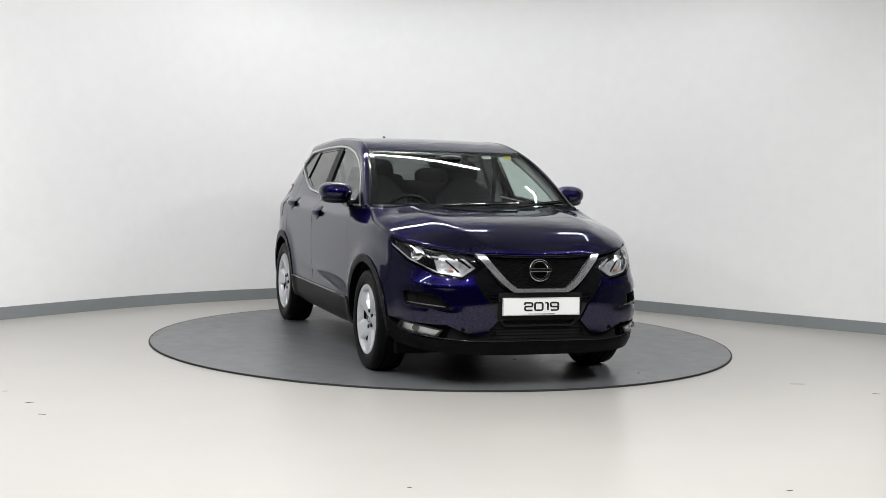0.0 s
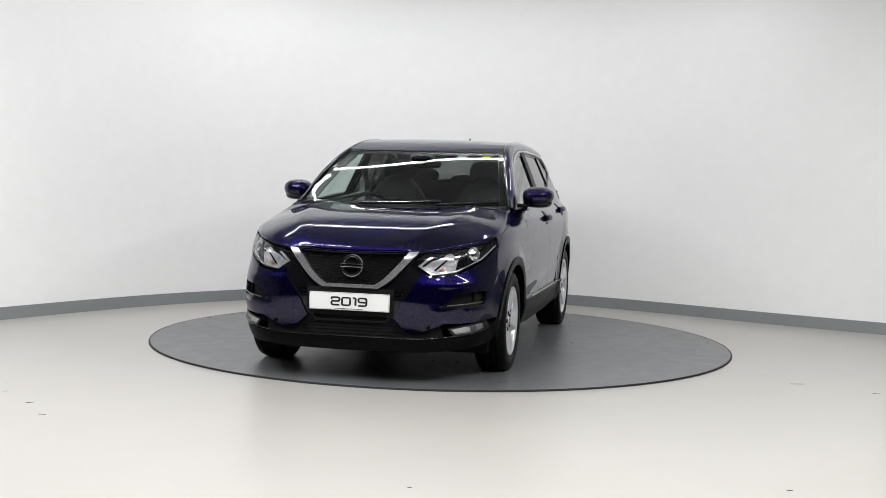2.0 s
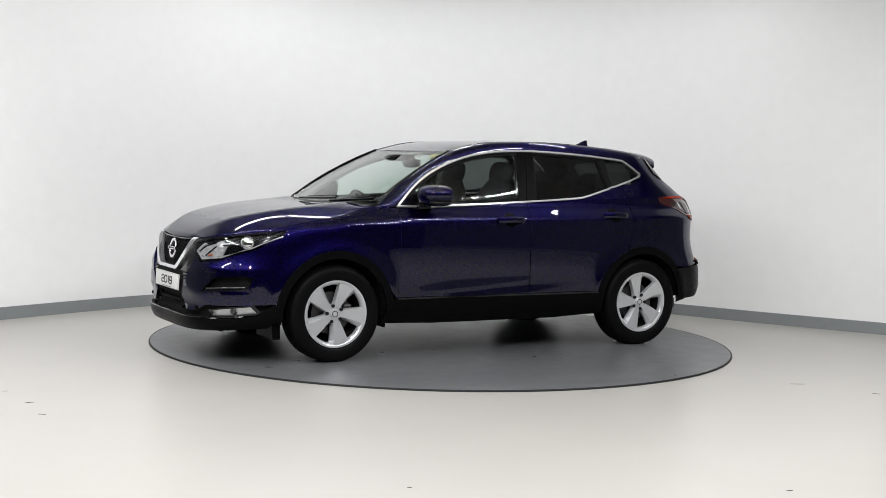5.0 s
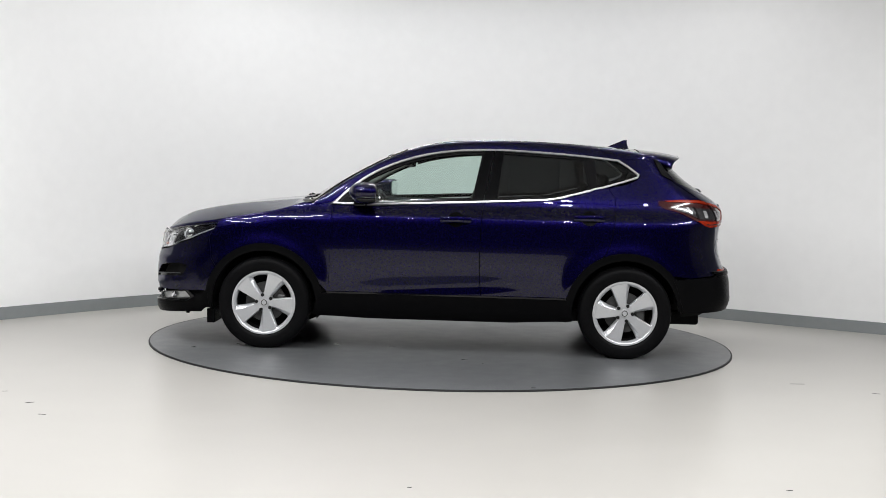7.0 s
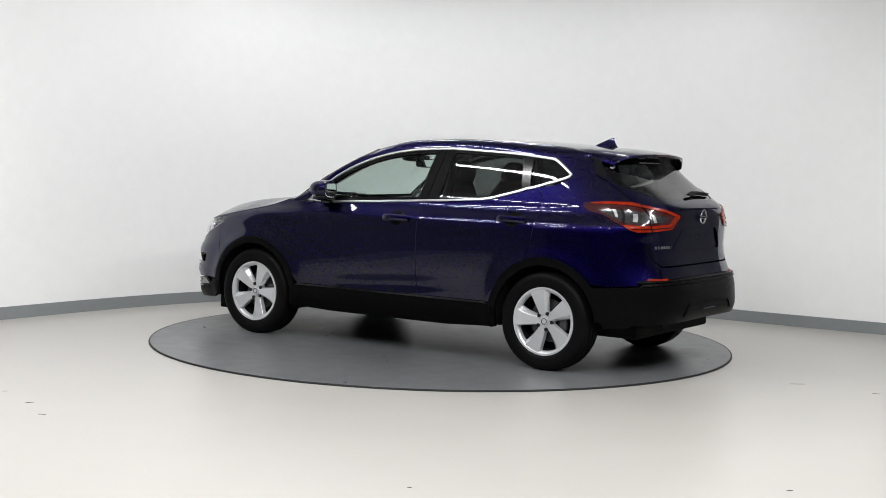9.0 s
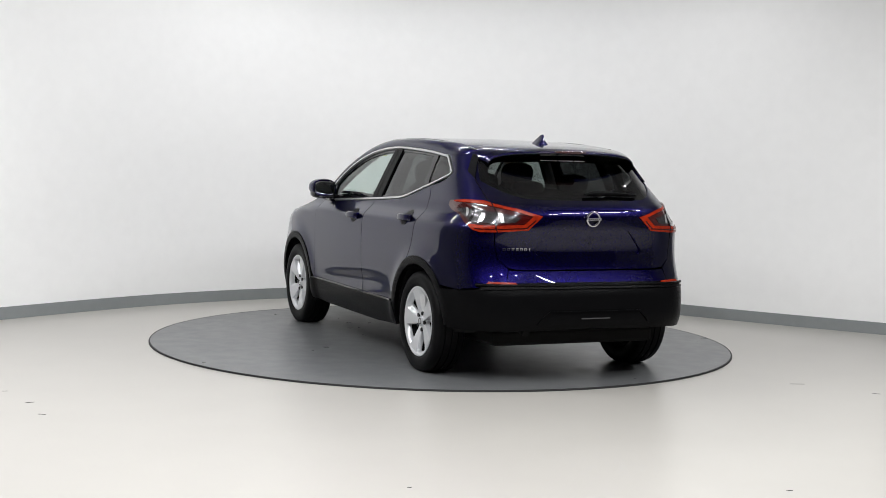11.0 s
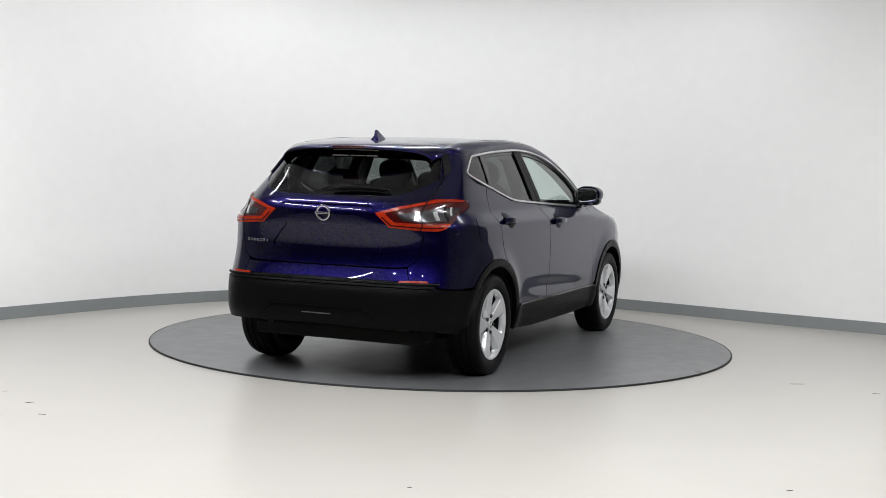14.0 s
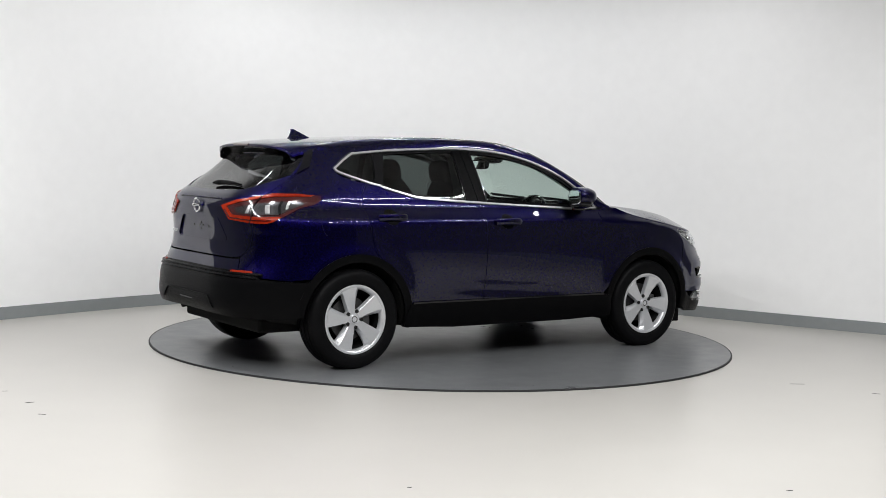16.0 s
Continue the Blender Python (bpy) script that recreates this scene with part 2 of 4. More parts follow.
def panel(name, outline, material, parent, label="", off=0.0, thick=0.014, step=0.035, holes=(), side=1, bulge=None):
    """A skin panel with its own edges: an outline in (u, z), laid on the car's skin."""
    loops = [dense(outline, step)] + [dense(h, step) for h in holes]
    pts, edges = [], []
    for lp in loops:
        k = len(pts)
        pts += lp
        edges += [(k + i, k + (i + 1) % len(lp)) for i in range(len(lp))]
    us_, zs_ = [p[0] for p in loops[0]], [p[1] for p in loops[0]]
    border = np.array(pts)
    for i in range(int((max(us_) - min(us_)) / step) + 2):
        for j in range(int((max(zs_) - min(zs_)) / step) + 2):
            p = (min(us_) + (i + 0.5 * (j % 2)) * step, min(zs_) + j * step)
            if inside(p, loops[0]) and not any(inside(p, h) for h in loops[1:]) and np.min(np.hypot(*(border - np.array(p)).T)) > 0.45 * step:
                pts.append(p)
    v2, e2, f2, _, _, _ = delaunay_2d_cdt([Vector(p) for p in pts], edges, [], 1, 1e-6)
    tris = []
    for f in f2:
        c = (sum(v2[i].x for i in f) / len(f), sum(v2[i].y for i in f) / len(f))
        if any(inside(c, h) for h in loops[1:]):
            continue
        a, b, d = (v2[i] for i in f[:3])
        area = (b - a).cross(d - a)
        tris.append(list(f) if area > 0 else list(f)[::-1])
    nor = [skin_normal(v.x, v.y) for v in v2]
    pos = [skin(v.x, v.y) + n * (off + (bulge(v.x, v.y) if bulge else 0)) for v, n in zip(v2, nor)]
    count = {}
    for f in tris:
        for a, b in zip(f, f[1:] + f[:1]):
            count[(a, b)] = 1
    rim = [(a, b) for a, b in count if (b, a) not in count]
    if thick:
        base = len(pos)
        idx = {}
        for a, b in rim:
            for k in (a, b):
                if k not in idx:
                    idx[k] = len(pos)
                    pos += [pos[k].copy(), pos[k] - nor[k] * thick]
                    nor += [nor[k], nor[k]]
        acc = {}
        for a, b in rim:
            q = [idx[b], idx[a], idx[a] + 1, idx[b] + 1]
            tris.append(q)
            n = (pos[q[1]] - pos[q[0]]).cross(pos[q[2]] - pos[q[1]])
            n.normalize()
            for k in q:
                acc[k] = acc.get(k, Vector()) + n
        for k, n in acc.items():
            nor[k] = n.normalized() if n.length > 1e-6 else nor[k]
    if side < 0:
        pos = [Vector((p.x, -p.y, p.z)) for p in pos]
        nor = [Vector((n.x, -n.y, n.z)) for n in nor]
        tris = [f[::-1] for f in tris]
    return obj(name, pos, tris, material, parent, label, True, nor)


def sheet(name, rows, material, parent, label="", thick=0.0, side=1, flip=False):
    """A smooth sheet through rows of points."""
    if side < 0:
        rows = [[Vector((p[0], -p[1], p[2])) for p in r] for r in rows]
        flip = not flip
    verts = [p for r in rows for p in r]
    faces = grid_faces(len(rows), len(rows[0]), flip)
    ob = obj(name, verts, faces, material, parent, label)
    if thick:
        mod = ob.modifiers.new("thick", "SOLIDIFY")
        mod.thickness, mod.offset = thick, -1
    return ob


def tube(name, pts, r, material, parent, label="", closed=False, seg=8, flat=1.0):
    pts = [Vector(p) for p in pts]
    verts, faces = [], []
    n = len(pts)
    for i, p in enumerate(pts):
        a = pts[(i - 1) % n] if closed or i else p
        b = pts[(i + 1) % n] if closed or i < n - 1 else p
        d = (b - a).normalized()
        up = Vector((0, 0, 1)) if abs(d.z) < 0.9 else Vector((1, 0, 0))
        s = d.cross(up).normalized()
        w = s.cross(d)
        for k in range(seg):
            t = 2 * math.pi * k / seg
            verts.append(p + (s * math.cos(t) + w * math.sin(t) * flat) * r)
    for i in range(n if closed else n - 1):
        j = (i + 1) % n
        for k in range(seg):
            faces.append([i * seg + k, i * seg + (k + 1) % seg, j * seg + (k + 1) % seg, j * seg + k])
    if not closed:
        faces += [list(range(seg))[::-1], [(n - 1) * seg + k for k in range(seg)]]
    bm = bmesh.new()
    vs = [bm.verts.new(v) for v in verts]
    for f in faces:
        bm.faces.new([vs[k] for k in f])
    return part(name, bm, material, parent, label, True)


# ---- the studio ----
def studio():
    # the curved back wall's foot, from the far side wall round to the other one
    foot = spline3([(-7.2, -6.0), (-6.2, -3.4), (-5.1, -1.55), (-4.35, -0.42), (-3.68, 0.52), (-3.10, 1.30), (-2.62, 1.86), (-2.10, 2.33), (-1.60, 2.68), (-0.85, 2.98), (0.0, 3.08), (0.90, 2.93),
                    (1.91, 2.42), (2.30, 2.15), (2.75, 1.82), (3.20, 1.51), (3.65, 1.22), (4.10, 0.93), (4.9, 0.35), (5.8, -0.6), (6.6, -2.2), (7.3, -4.2), (7.6, -6.0)], 150)
    cent = Vector((0, -3.0))
    inn = [Vector((p.x, p.y)) for p in foot]
    nrm = []
    for i, p in enumerate(inn):
        d = inn[min(i + 1, len(inn) - 1)] - inn[max(i - 1, 0)]
        n = Vector((d.y, -d.x)).normalized()
        nrm.append(n if n.dot(cent - p) > 0 else -n)

    first = min(i for i, p in enumerate(inn) if p.x >= -4.1)
    last = max(i for i, p in enumerate(inn) if p.x <= 4.05)

    def ring(d0, d1, z0, z1, i0=0, i1=None):
        use = list(zip(inn, nrm))[i0:i1]
        verts, faces, n = [], [], len(use)
        for p, k in use:
            a, b = p + k * d0, p + k * d1
            verts += [(a.x, a.y, z0), (a.x, a.y, z1), (b.x, b.y, z1), (b.x, b.y, z0)]
        for i in range(n - 1):
            for k in range(4):
                faces.append([i * 4 + k, i * 4 + (k + 1) % 4, i * 4 + 4 + (k + 1) % 4, i * 4 + 4 + k])
        faces += [[0, 1, 2, 3], [n * 4 - 1, n * 4 - 2, n * 4 - 3, n * 4 - 4]]
        bm = bmesh.new()
        vs = [bm.verts.new(v) for v in verts]
        for f in faces:
            bm.faces.new([vs[i] for i in f])
        return bm
    w = part("wall_north", ring(0.0, -0.15, -0.02, CEIL, first, last + 1), WALLWHITE, None, "seamless white painted curved studio wall", True)
    tagged(w, category="wall", kind="structure")
    # unseen wall ends, added in grey so the car's flanks reflect less white
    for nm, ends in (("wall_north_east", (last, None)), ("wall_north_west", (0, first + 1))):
        w = part(nm, ring(0.0, -0.15, -0.02, CEIL, *ends), BAYSIDE, None, "unseen dark grey wall beside the bay, added to dim the car's reflections", True)
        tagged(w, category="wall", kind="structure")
    b = part("baseboard", ring(0.012, 0.0005, -0.012, 0.093), SKIRT, None, "mid-grey painted skirting along the curved wall", True)
    tagged(b, category="baseboard", kind="structure")
    bm = bmesh.new()
    bmesh.ops.create_grid(bm, x_segments=30, y_segments=30, size=10, matrix=Matrix.Translation((0, -5, -0.012)))
    f = part("floor", bm, FLOORM, None, "glossy cream resin studio floor with faint scuffs", False)
    tagged(f, category="floor", kind="structure")
    bm = bmesh.new()
    bmesh.ops.create_grid(bm, x_segments=4, y_segments=4, size=1, matrix=Matrix.Translation((0.15, -10.95, -0.008)) @ Matrix.Diagonal((7.6, 3.55, 1, 1)))
    f = part("floor_hall", bm, HALLFLOOR, None, "dark grey hall floor behind the camera", False)
    tagged(f, category="floor", kind="structure")
    c = part("ceiling", box(-9, 9, -6.0, 4, CEIL, CEIL + 0.1), CEILM, None, "pale grey studio ceiling")
    tagged(c, category="ceiling", kind="structure")
    for nm, args in (("wall_west", (-7.5, -7.3, -14.5, -6.0)), ("wall_east", (7.6, 7.8, -14.5, -6.0)), ("wall_south", (-7.5, 7.8, -14.7, -14.5))):
        w = part(nm, box(*args, -0.02, CEIL), HALLDARK, None, "dark unlit hall wall behind the camera")
        tagged(w, category="wall", kind="structure")
    c = part("ceiling_hall", box(-7.5, 7.8, -14.7, -6.0, CEIL, CEIL + 0.1), HALLDARK, None, "dark hall ceiling behind the camera")
    tagged(c, category="ceiling", kind="structure")
    # lamp housings above each strip
    for x, y, ln, wd, turn, _ in STRIPS:
        m = pose(x, y, CEIL - 0.075, 0, 0, turn)
        bm = box(-ln / 2 - 0.03, ln / 2 + 0.03, -wd / 2 - 0.03, wd / 2 + 0.03, -0.075, 0.075, 0.01, 1)
        ob = part("ceiling_light", bm, LAMPWHITE, None, "long white linear ceiling light, switched on")
        ob.matrix_world = m
        tagged(ob, category="ceiling light", group="ceiling lights")
    for x, y, _ in SPOTS:
        verts, faces, n = [], [], 28
        for i in range(n):
            a = 2 * math.pi * i / n
            verts += [(r * math.cos(a), r * math.sin(a), z) for r, z in ((0.066, 0.0), (0.070, -0.070), (0.078, -0.074), (0.082, -0.066), (0.082, 0.0))]
        for i in range(n):
            for k in range(4):
                j = (i + 1) % n
                faces.append([i * 5 + k, i * 5 + k + 1, j * 5 + k + 1, j * 5 + k])
        ob = obj("ceiling_spotlight", verts, faces, LAMPWHITE)
        ob.matrix_world = pose(x, y, CEIL - 0.001)
        tagged(ob, "round white ceiling downlight, switched on", "ceiling spotlight", "ceiling spotlights")
    # scuffs on the floor
    for x, y, ln, turn in ((-2.57, -2.62, 0.03, 10), (-2.32, -2.94, 0.05, 30), (-2.15, -3.26, 0.04, -10), (-0.12, -4.61, 0.02, 0), (1.58, -4.49, 0.03, 15), (2.39, -1.63, 0.10, 4), (2.82, -1.92, 0.05, -30)):
        bm = box(-ln / 2, ln / 2, -0.003, 0.003, 0, 0.0015, 0.0005, 1)
        ob = part("floor_scuff", bm, EDGE, None, "small dark scuff mark on the cream floor")
        ob.matrix_world = pose(x, y, -0.0119, 0, 0, turn)
        tagged(ob, category="scuff mark", group="floor scuffs")


def turntable():
    t = new("turntable", None)
    tagged(t, "round grey rubber-topped turntable set into the floor", "turntable")
    bm = bmesh.new()
    bmesh.ops.create_circle(bm, cap_ends=True, segments=192, radius=2.250, matrix=Matrix.Translation((0, 0, 0.0)))
    part("top_plate", bm, TABLE, t, "mid-grey worn rubber top")
    verts, faces, n = [], [], 192
    for i in range(n):
        a = 2 * math.pi * i / n
        for r, z in ((2.249, 0.0005), (2.257, 0.001), (2.260, -0.003), (2.260, -0.0115)):
            verts.append((r * math.cos(a), r * math.sin(a), z))
    for i in range(n):
        for k in range(3):
            j = (i + 1) % n
            faces.append([i * 4 + k, i * 4 + k + 1, j * 4 + k + 1, j * 4 + k])
    obj("edge_ring", verts, faces, EDGE, t, "thin black edge")
    return t


# ---- the car ----
DLO_TOP = [(0.835, 1.076), (0.76, 1.155), (0.60, 1.283), (0.39, 1.388), (0.18, 1.453), (-0.03, 1.488), (-0.34, 1.505), (-0.65, 1.496), (-1.06, 1.470), (-1.255, 1.450)]
DLO_TIP = [(-1.33, 1.405), (-1.412, 1.345), (-1.400, 1.320)]
DLO_LOW = [(-1.177, 1.248), (-0.92, 1.178), (-0.81, 1.150), (-0.58, 1.130), (-0.27, 1.113), (0.59, 1.070)]
ROOF_EDGE = [(0.965, 0.772, 1.092), (0.80, 0.728, 1.215), (0.66, 0.694, 1.303), (0.45, 0.645, 1.415), (0.30, 0.610, 1.482), (0.10, 0.585, 1.536), (-0.30, 0.572, 1.566), (-0.90, 0.565, 1.556), (-1.35, 0.556, 1.520), (-1.62, 0.535, 1.462)]
GAP_HOOD = [(1.04, 1.078), (1.13, 1.046), (1.24, 1.010), (1.40, 0.977), (1.55, 0.948), (1.672, 0.924)]


def smooth_xz(points, n):
    return [(p[0], p[1]) for p in spline3(points, n)]


def inset(poly, d):
    """A polygon drawn in by d."""
    area = sum(a[0] * b[1] - b[0] * a[1] for a, b in zip(poly, poly[1:] + poly[:1]))
    s = 1 if area > 0 else -1
    out = []
    n = len(poly)
    for i in range(n):
        p0, p1, p2 = (Vector(poly[k % n]) for k in (i - 1, i, i + 1))
        e0, e1 = (p1 - p0).normalized(), (p2 - p1).normalized()
        n0, n1 = Vector((-e0.y, e0.x)) * s, Vector((-e1.y, e1.x)) * s
        b = n0 + n1
        b = b / max(b.dot(n0), 0.35)
        q = p1 + b * d
        out.append((q.x, q.y))
    return out


def wheel(car, x, side):
    w = new("wheel", None)
    w.parent = car
    w.matrix_basis = pose(x, side * 0.78, HUB_Z, 0, 0, 0 if side > 0 else 180)
    # profile of the tyre: (axial, radius), axial outwards
    prof = [(-0.085, 0.225), (-0.102, 0.25), (-0.108, 0.285), (-0.104, 0.315), (-0.094, 0.331), (-0.075, 0.338), (-0.052, 0.340), (-0.050, 0.333), (-0.044, 0.333), (-0.042, 0.341), (-0.006, 0.3415), (-0.004, 0.334), (0.004, 0.334),
            (0.006, 0.3415), (0.042, 0.341), (0.044, 0.333), (0.050, 0.333), (0.052, 0.340), (0.075, 0.338), (0.094, 0.331), (0.104, 0.315), (0.1085, 0.29), (0.1075, 0.284), (0.1075, 0.262), (0.101, 0.244), (0.092, 0.232), (0.080, 0.226)]

    def lathe(profile, seg, name, material, parent, label="", cap=False):
        verts, faces, k = [], [], len(profile)
        for i in range(seg):
            a = 2 * math.pi * i / seg
            verts += [(r * math.cos(a), ax, r * math.sin(a)) for ax, r in profile]
        for i in range(seg):
            j = (i + 1) % seg
            for m in range(k - 1):
                faces.append([i * k + m, j * k + m, j * k + m + 1, i * k + m + 1])
        bm = bmesh.new()
        vs = [bm.verts.new(v) for v in verts]
        for f in faces:
            bm.faces.new([vs[q] for q in f])
        bmesh.ops.remove_doubles(bm, verts=bm.verts, dist=1e-5)
        return part(name, bm, material, parent, label, True)
    lathe(prof, 72, "tyre", RUBBER, w, "black road tyre with circumferential grooves")
    lathe([(-0.09, 0.222), (-0.04, 0.200), (0.03, 0.203), (0.062, 0.209)], 48, "barrel", LINER, w, "dark wheel barrel")
    rim = lathe([(0.060, 0.2085), (0.078, 0.217), (0.090, 0.228), (0.096, 0.2355), (0.100, 0.2345), (0.100, 0.224), (0.094, 0.212), (0.080, 0.204), (0.060, 0.203)], 64, "rim", ALLOY, w, "silver five-spoke alloy rim")
    lathe([(-0.05, 0.001), (-0.05, 0.206)], 32, "inner_barrel", LINER, w)
    lathe([(0.010, 0.05), (0.010, 0.148), (-0.012, 0.148)], 40, "brake_disc", DARKSTEEL, w, "grey steel brake disc")
    part("brake_caliper", box(-0.15, -0.085, -0.02, 0.035, -0.06, 0.06, 0.012), DARKSTEEL, w)
    for k in range(5):
        a0 = 2 * math.pi * k / 5 + math.pi / 2 + (0.40 if x > 0 else -0.25)
        d, tn = Vector((math.cos(a0), 0, math.sin(a0))), Vector((-math.sin(a0), 0, math.cos(a0)))
        # a broad spoke: one straight edge, the other one flaring towards the rim, with a chamfered flank
        rs = [0.040, 0.085, 0.130, 0.175, 0.205, 0.222]
        le = [-0.026, -0.033, -0.042, -0.050, -0.056, -0.064]
        re = [0.020, 0.026, 0.034, 0.044, 0.060, 0.082]
        rc = [0.026, 0.040, 0.055, 0.074, 0.096, 0.128]
        ax = [0.072, 0.078, 0.085, 0.091, 0.095, 0.096]
        bm = bmesh.new()
        ring = []

        def at(r, t, h):
            p = d * r + tn * t
            if p.length > 0.226:
                p *= 0.226 / p.length
            return (p.x, h, p.z)
        for r, l, rr, c, h in zip(rs, le, re, rc, ax):
            ring.append([bm.verts.new(at(r, l - 0.006, h - 0.034)), bm.verts.new(at(r, l, h)), bm.verts.new(at(r, rr, h + 0.001)), bm.verts.new(at(r, c, h - 0.024)), bm.verts.new(at(r, c + 0.002, h - 0.040))])
        for a, b in zip(ring, ring[1:]):
            for q in range(5):
                bm.faces.new([a[q], a[(q + 1) % 5], b[(q + 1) % 5], b[q]])
        bm.faces.new(ring[0][::-1])
        bm.faces.new(ring[-1])
        bmesh.ops.bevel(bm, geom=[e for e in bm.edges], offset=0.0018, segments=1, affect="EDGES")
        part("spoke", bm, ALLOY, rim)
        t = a0 + math.pi / 5
        p = (0.057 * math.cos(t), 0.066, 0.057 * math.sin(t))
        part("wheel_nut", cyl(0.0135, 0.03, Matrix.Translation(p) @ pose(0, 0, 0, 90, 0, 0), 6), INK, rim, "dark recessed wheel nut")
    part("hub", cyl(0.070, 0.03, Matrix.Translation((0, 0.055, 0)) @ pose(0, 0, 0, 90, 0, 0), 40), ALLOY, rim)
    bm = cyl(0.030, 0.02, Matrix.Translation((0, 0.074, 0)) @ pose(0, 0, 0, 90, 0, 0), 32)
    bmesh.ops.bevel(bm, geom=list(bm.edges), offset=0.003, segments=2, affect="EDGES")
    cap = part("hub_cap", bm, ALLOY, rim, "silver hub cap with a ring emblem", True)
    lathe([(0.083, 0.016), (0.0865, 0.018), (0.0865, 0.021), (0.083, 0.023)], 28, "cap_ring", DARKSTEEL, w)
    return w


def emblem(car, name, m, r):
    """A round chrome ring with a bar across it."""
    e = new(name, None)
    e.parent = car
    e.matrix_basis = m
    bm = bmesh.new()
    rings, n = [], 40
    for i in range(n):
        a = 2 * math.pi * i / n
        rings.append([bm.verts.new(((r + 0.17 * r * math.cos(t)) * math.cos(a), (r + 0.17 * r * math.cos(t)) * math.sin(a), 0.006 * math.sin(t))) for t in [2 * math.pi * k / 8 for k in range(8)]])
    for i in range(n):
        a, b = rings[i], rings[(i + 1) % n]
        for k in range(8):
            bm.faces.new([a[k], b[k], b[(k + 1) % 8], a[(k + 1) % 8]])
    part("ring", bm, CHROME, e, "polished chrome ring", True)
    part("bar", box(-1.2 * r, 1.2 * r, -0.17 * r, 0.17 * r, -0.002, 0.012, 0.002), CHROME, e, "chrome bar across the ring")
    for k in range(6):
        x = (-0.85 + 0.34 * k) * r
        part("letter_bar", box(x - 0.1 * r, x + 0.1 * r, -0.09 * r, 0.09 * r, 0.0118, 0.0135), GLOSSB, e)
    return e


def car_body(car):
    # --- flank panels, both sides ---
    top = smooth_xz(DLO_TOP, 34)
    dlo = top + DLO_TIP + smooth_xz([(-1.395, 1.314)] + DLO_LOW, 30)[1:]
    gap = smooth_xz(GAP_HOOD, 14)
    RA = 0.432
    for sd in (1, -1):
        g = 0.0025
        # front wing
        a = arch(WHEELBASE, RA, 36, 155, 30)
        fender = S((0.838, 1.066), *gap) + S((1.70, 0.875), (1.742, 0.80), (1.725, 0.66)) + S(*a) + S((0.851, 0.425), (0.846, 0.55), (0.838, 0.80), (0.834, 0.95))
        panel("front_wing", fender, PAINT, car, "", side=sd)
        # doors
        fd = S((0.831, 1.066), (0.833, 0.95), (0.836, 0.80), (0.843, 0.55), (0.847, 0.425), (-0.268, 0.425), (-0.256, 0.55), (-0.252, 0.75), (-0.256, 0.95), (-0.270, 1.106)) + S((0.0, 1.094), (0.30, 1.079), (0.59, 1.063))
        d = panel("front_door", fd, PAINT, car, "", side=sd, step=0.028)
        rarch = arch(-WHEELBASE, RA + 0.005, 22, 62, 14)
        rd = S((-0.276, 1.106), (-0.262, 0.95), (-0.258, 0.75), (-0.262, 0.55), (-0.274, 0.425), (-0.885, 0.425)) + S(*[p for p in rarch if p[1] > 0.43]) + \
            S((-1.20, 0.86), (-1.222, 0.96), (-1.236, 1.09), (-1.228, 1.17), (-1.180, 1.240), (-1.04, 1.203), (-0.92, 1.171), (-0.81, 1.143), (-0.58, 1.123))
        d2 = panel("rear_door", rd, PAINT, car, "", side=sd, step=0.028)
        # handles
        for dd, hx, hz in ((d, -0.075, 0.985), (d2, -1.045, 1.018)):
            y = skin(us(hx, hz), hz).y
            ring = [(hx + 0.060 * math.cos(t), hz + 0.052 * math.sin(t)) for t in [2 * math.pi * q / 28 for q in range(28)]]
            panel("handle_cup", S(*ring), BLACKP, dd, "dark recessed handle cup", off=0.003, thick=0.006, side=sd, step=0.03)
            pts = [(hx + 0.105 - 0.21 * i / 12, y + 0.006 + 0.026 * math.sin(math.pi * min(1, max(0, i / 12))) ** 0.6, hz + 0.004 * math.sin(math.pi * i / 12)) for i in range(13)]
            pts = [(p[0], p[1] * sd, p[2]) for p in pts]
            tube("door_handle", pts, 0.019, PAINT, dd, "body-coloured pull handle", flat=1.3)
        # rear quarter, up to the rail, round to the tailgate
        qa = arch(-WHEELBASE, RA, 62, 176, 34)
        quarter = S((-1.186, 1.243), (-1.234, 1.172), (-1.242, 1.09), (-1.228, 0.96), (-1.207, 0.86)) + S(*[p for p in qa if p[1] > 0.602]) + \
            S((-1.80, 0.604), (-1.90, 0.614)) + R((0.752, 0.624), (0.735, 0.652), (0.60, 0.665), (0.578, 0.745), (0.638, 0.80), (0.655, 0.90), (0.660, 0.985), (0.652, 1.085), (0.648, 1.15), (0.648, 1.20), (0.645, 1.29), (0.611, 1.40), (0.587, 1.452)) + \
            S((-1.52, 1.462), (-1.36, 1.462), (-1.262, 1.456), (-1.338, 1.410), (-1.420, 1.345), (-1.405, 1.313))
        panel("rear_wing", quarter, PAINT, car, "", side=sd)
        # fuel flap line on the right flank only
        if sd < 0:
            flap = [(us(-1.50 + 0.085 * math.cos(t), 0.97 + 0.085 * math.sin(t)), 0.97 + 0.085 * math.sin(t)) for t in [2 * math.pi * k / 24 for k in range(24)]]
            panel("fuel_flap", flap, PAINT, car, "round body-coloured fuel flap", off=0.003, thick=0.006, side=sd)
        # sill cladding and arch cladding
        sill = S((0.905, 0.425), (0.945, 0.33), (0.955, 0.262), (0.55, 0.246), (-0.50, 0.246), (-0.93, 0.268), (-0.93, 0.33), (-0.90, 0.425), (-0.27, 0.425))
        panel("sill_cladding", sill, BLACKP, car, "black textured plastic sill cladding", off=0.012, thick=0.03, side=sd)
        line = S((0.86, 0.436), (0.86, 0.424), (-0.88, 0.424), (-0.88, 0.436))
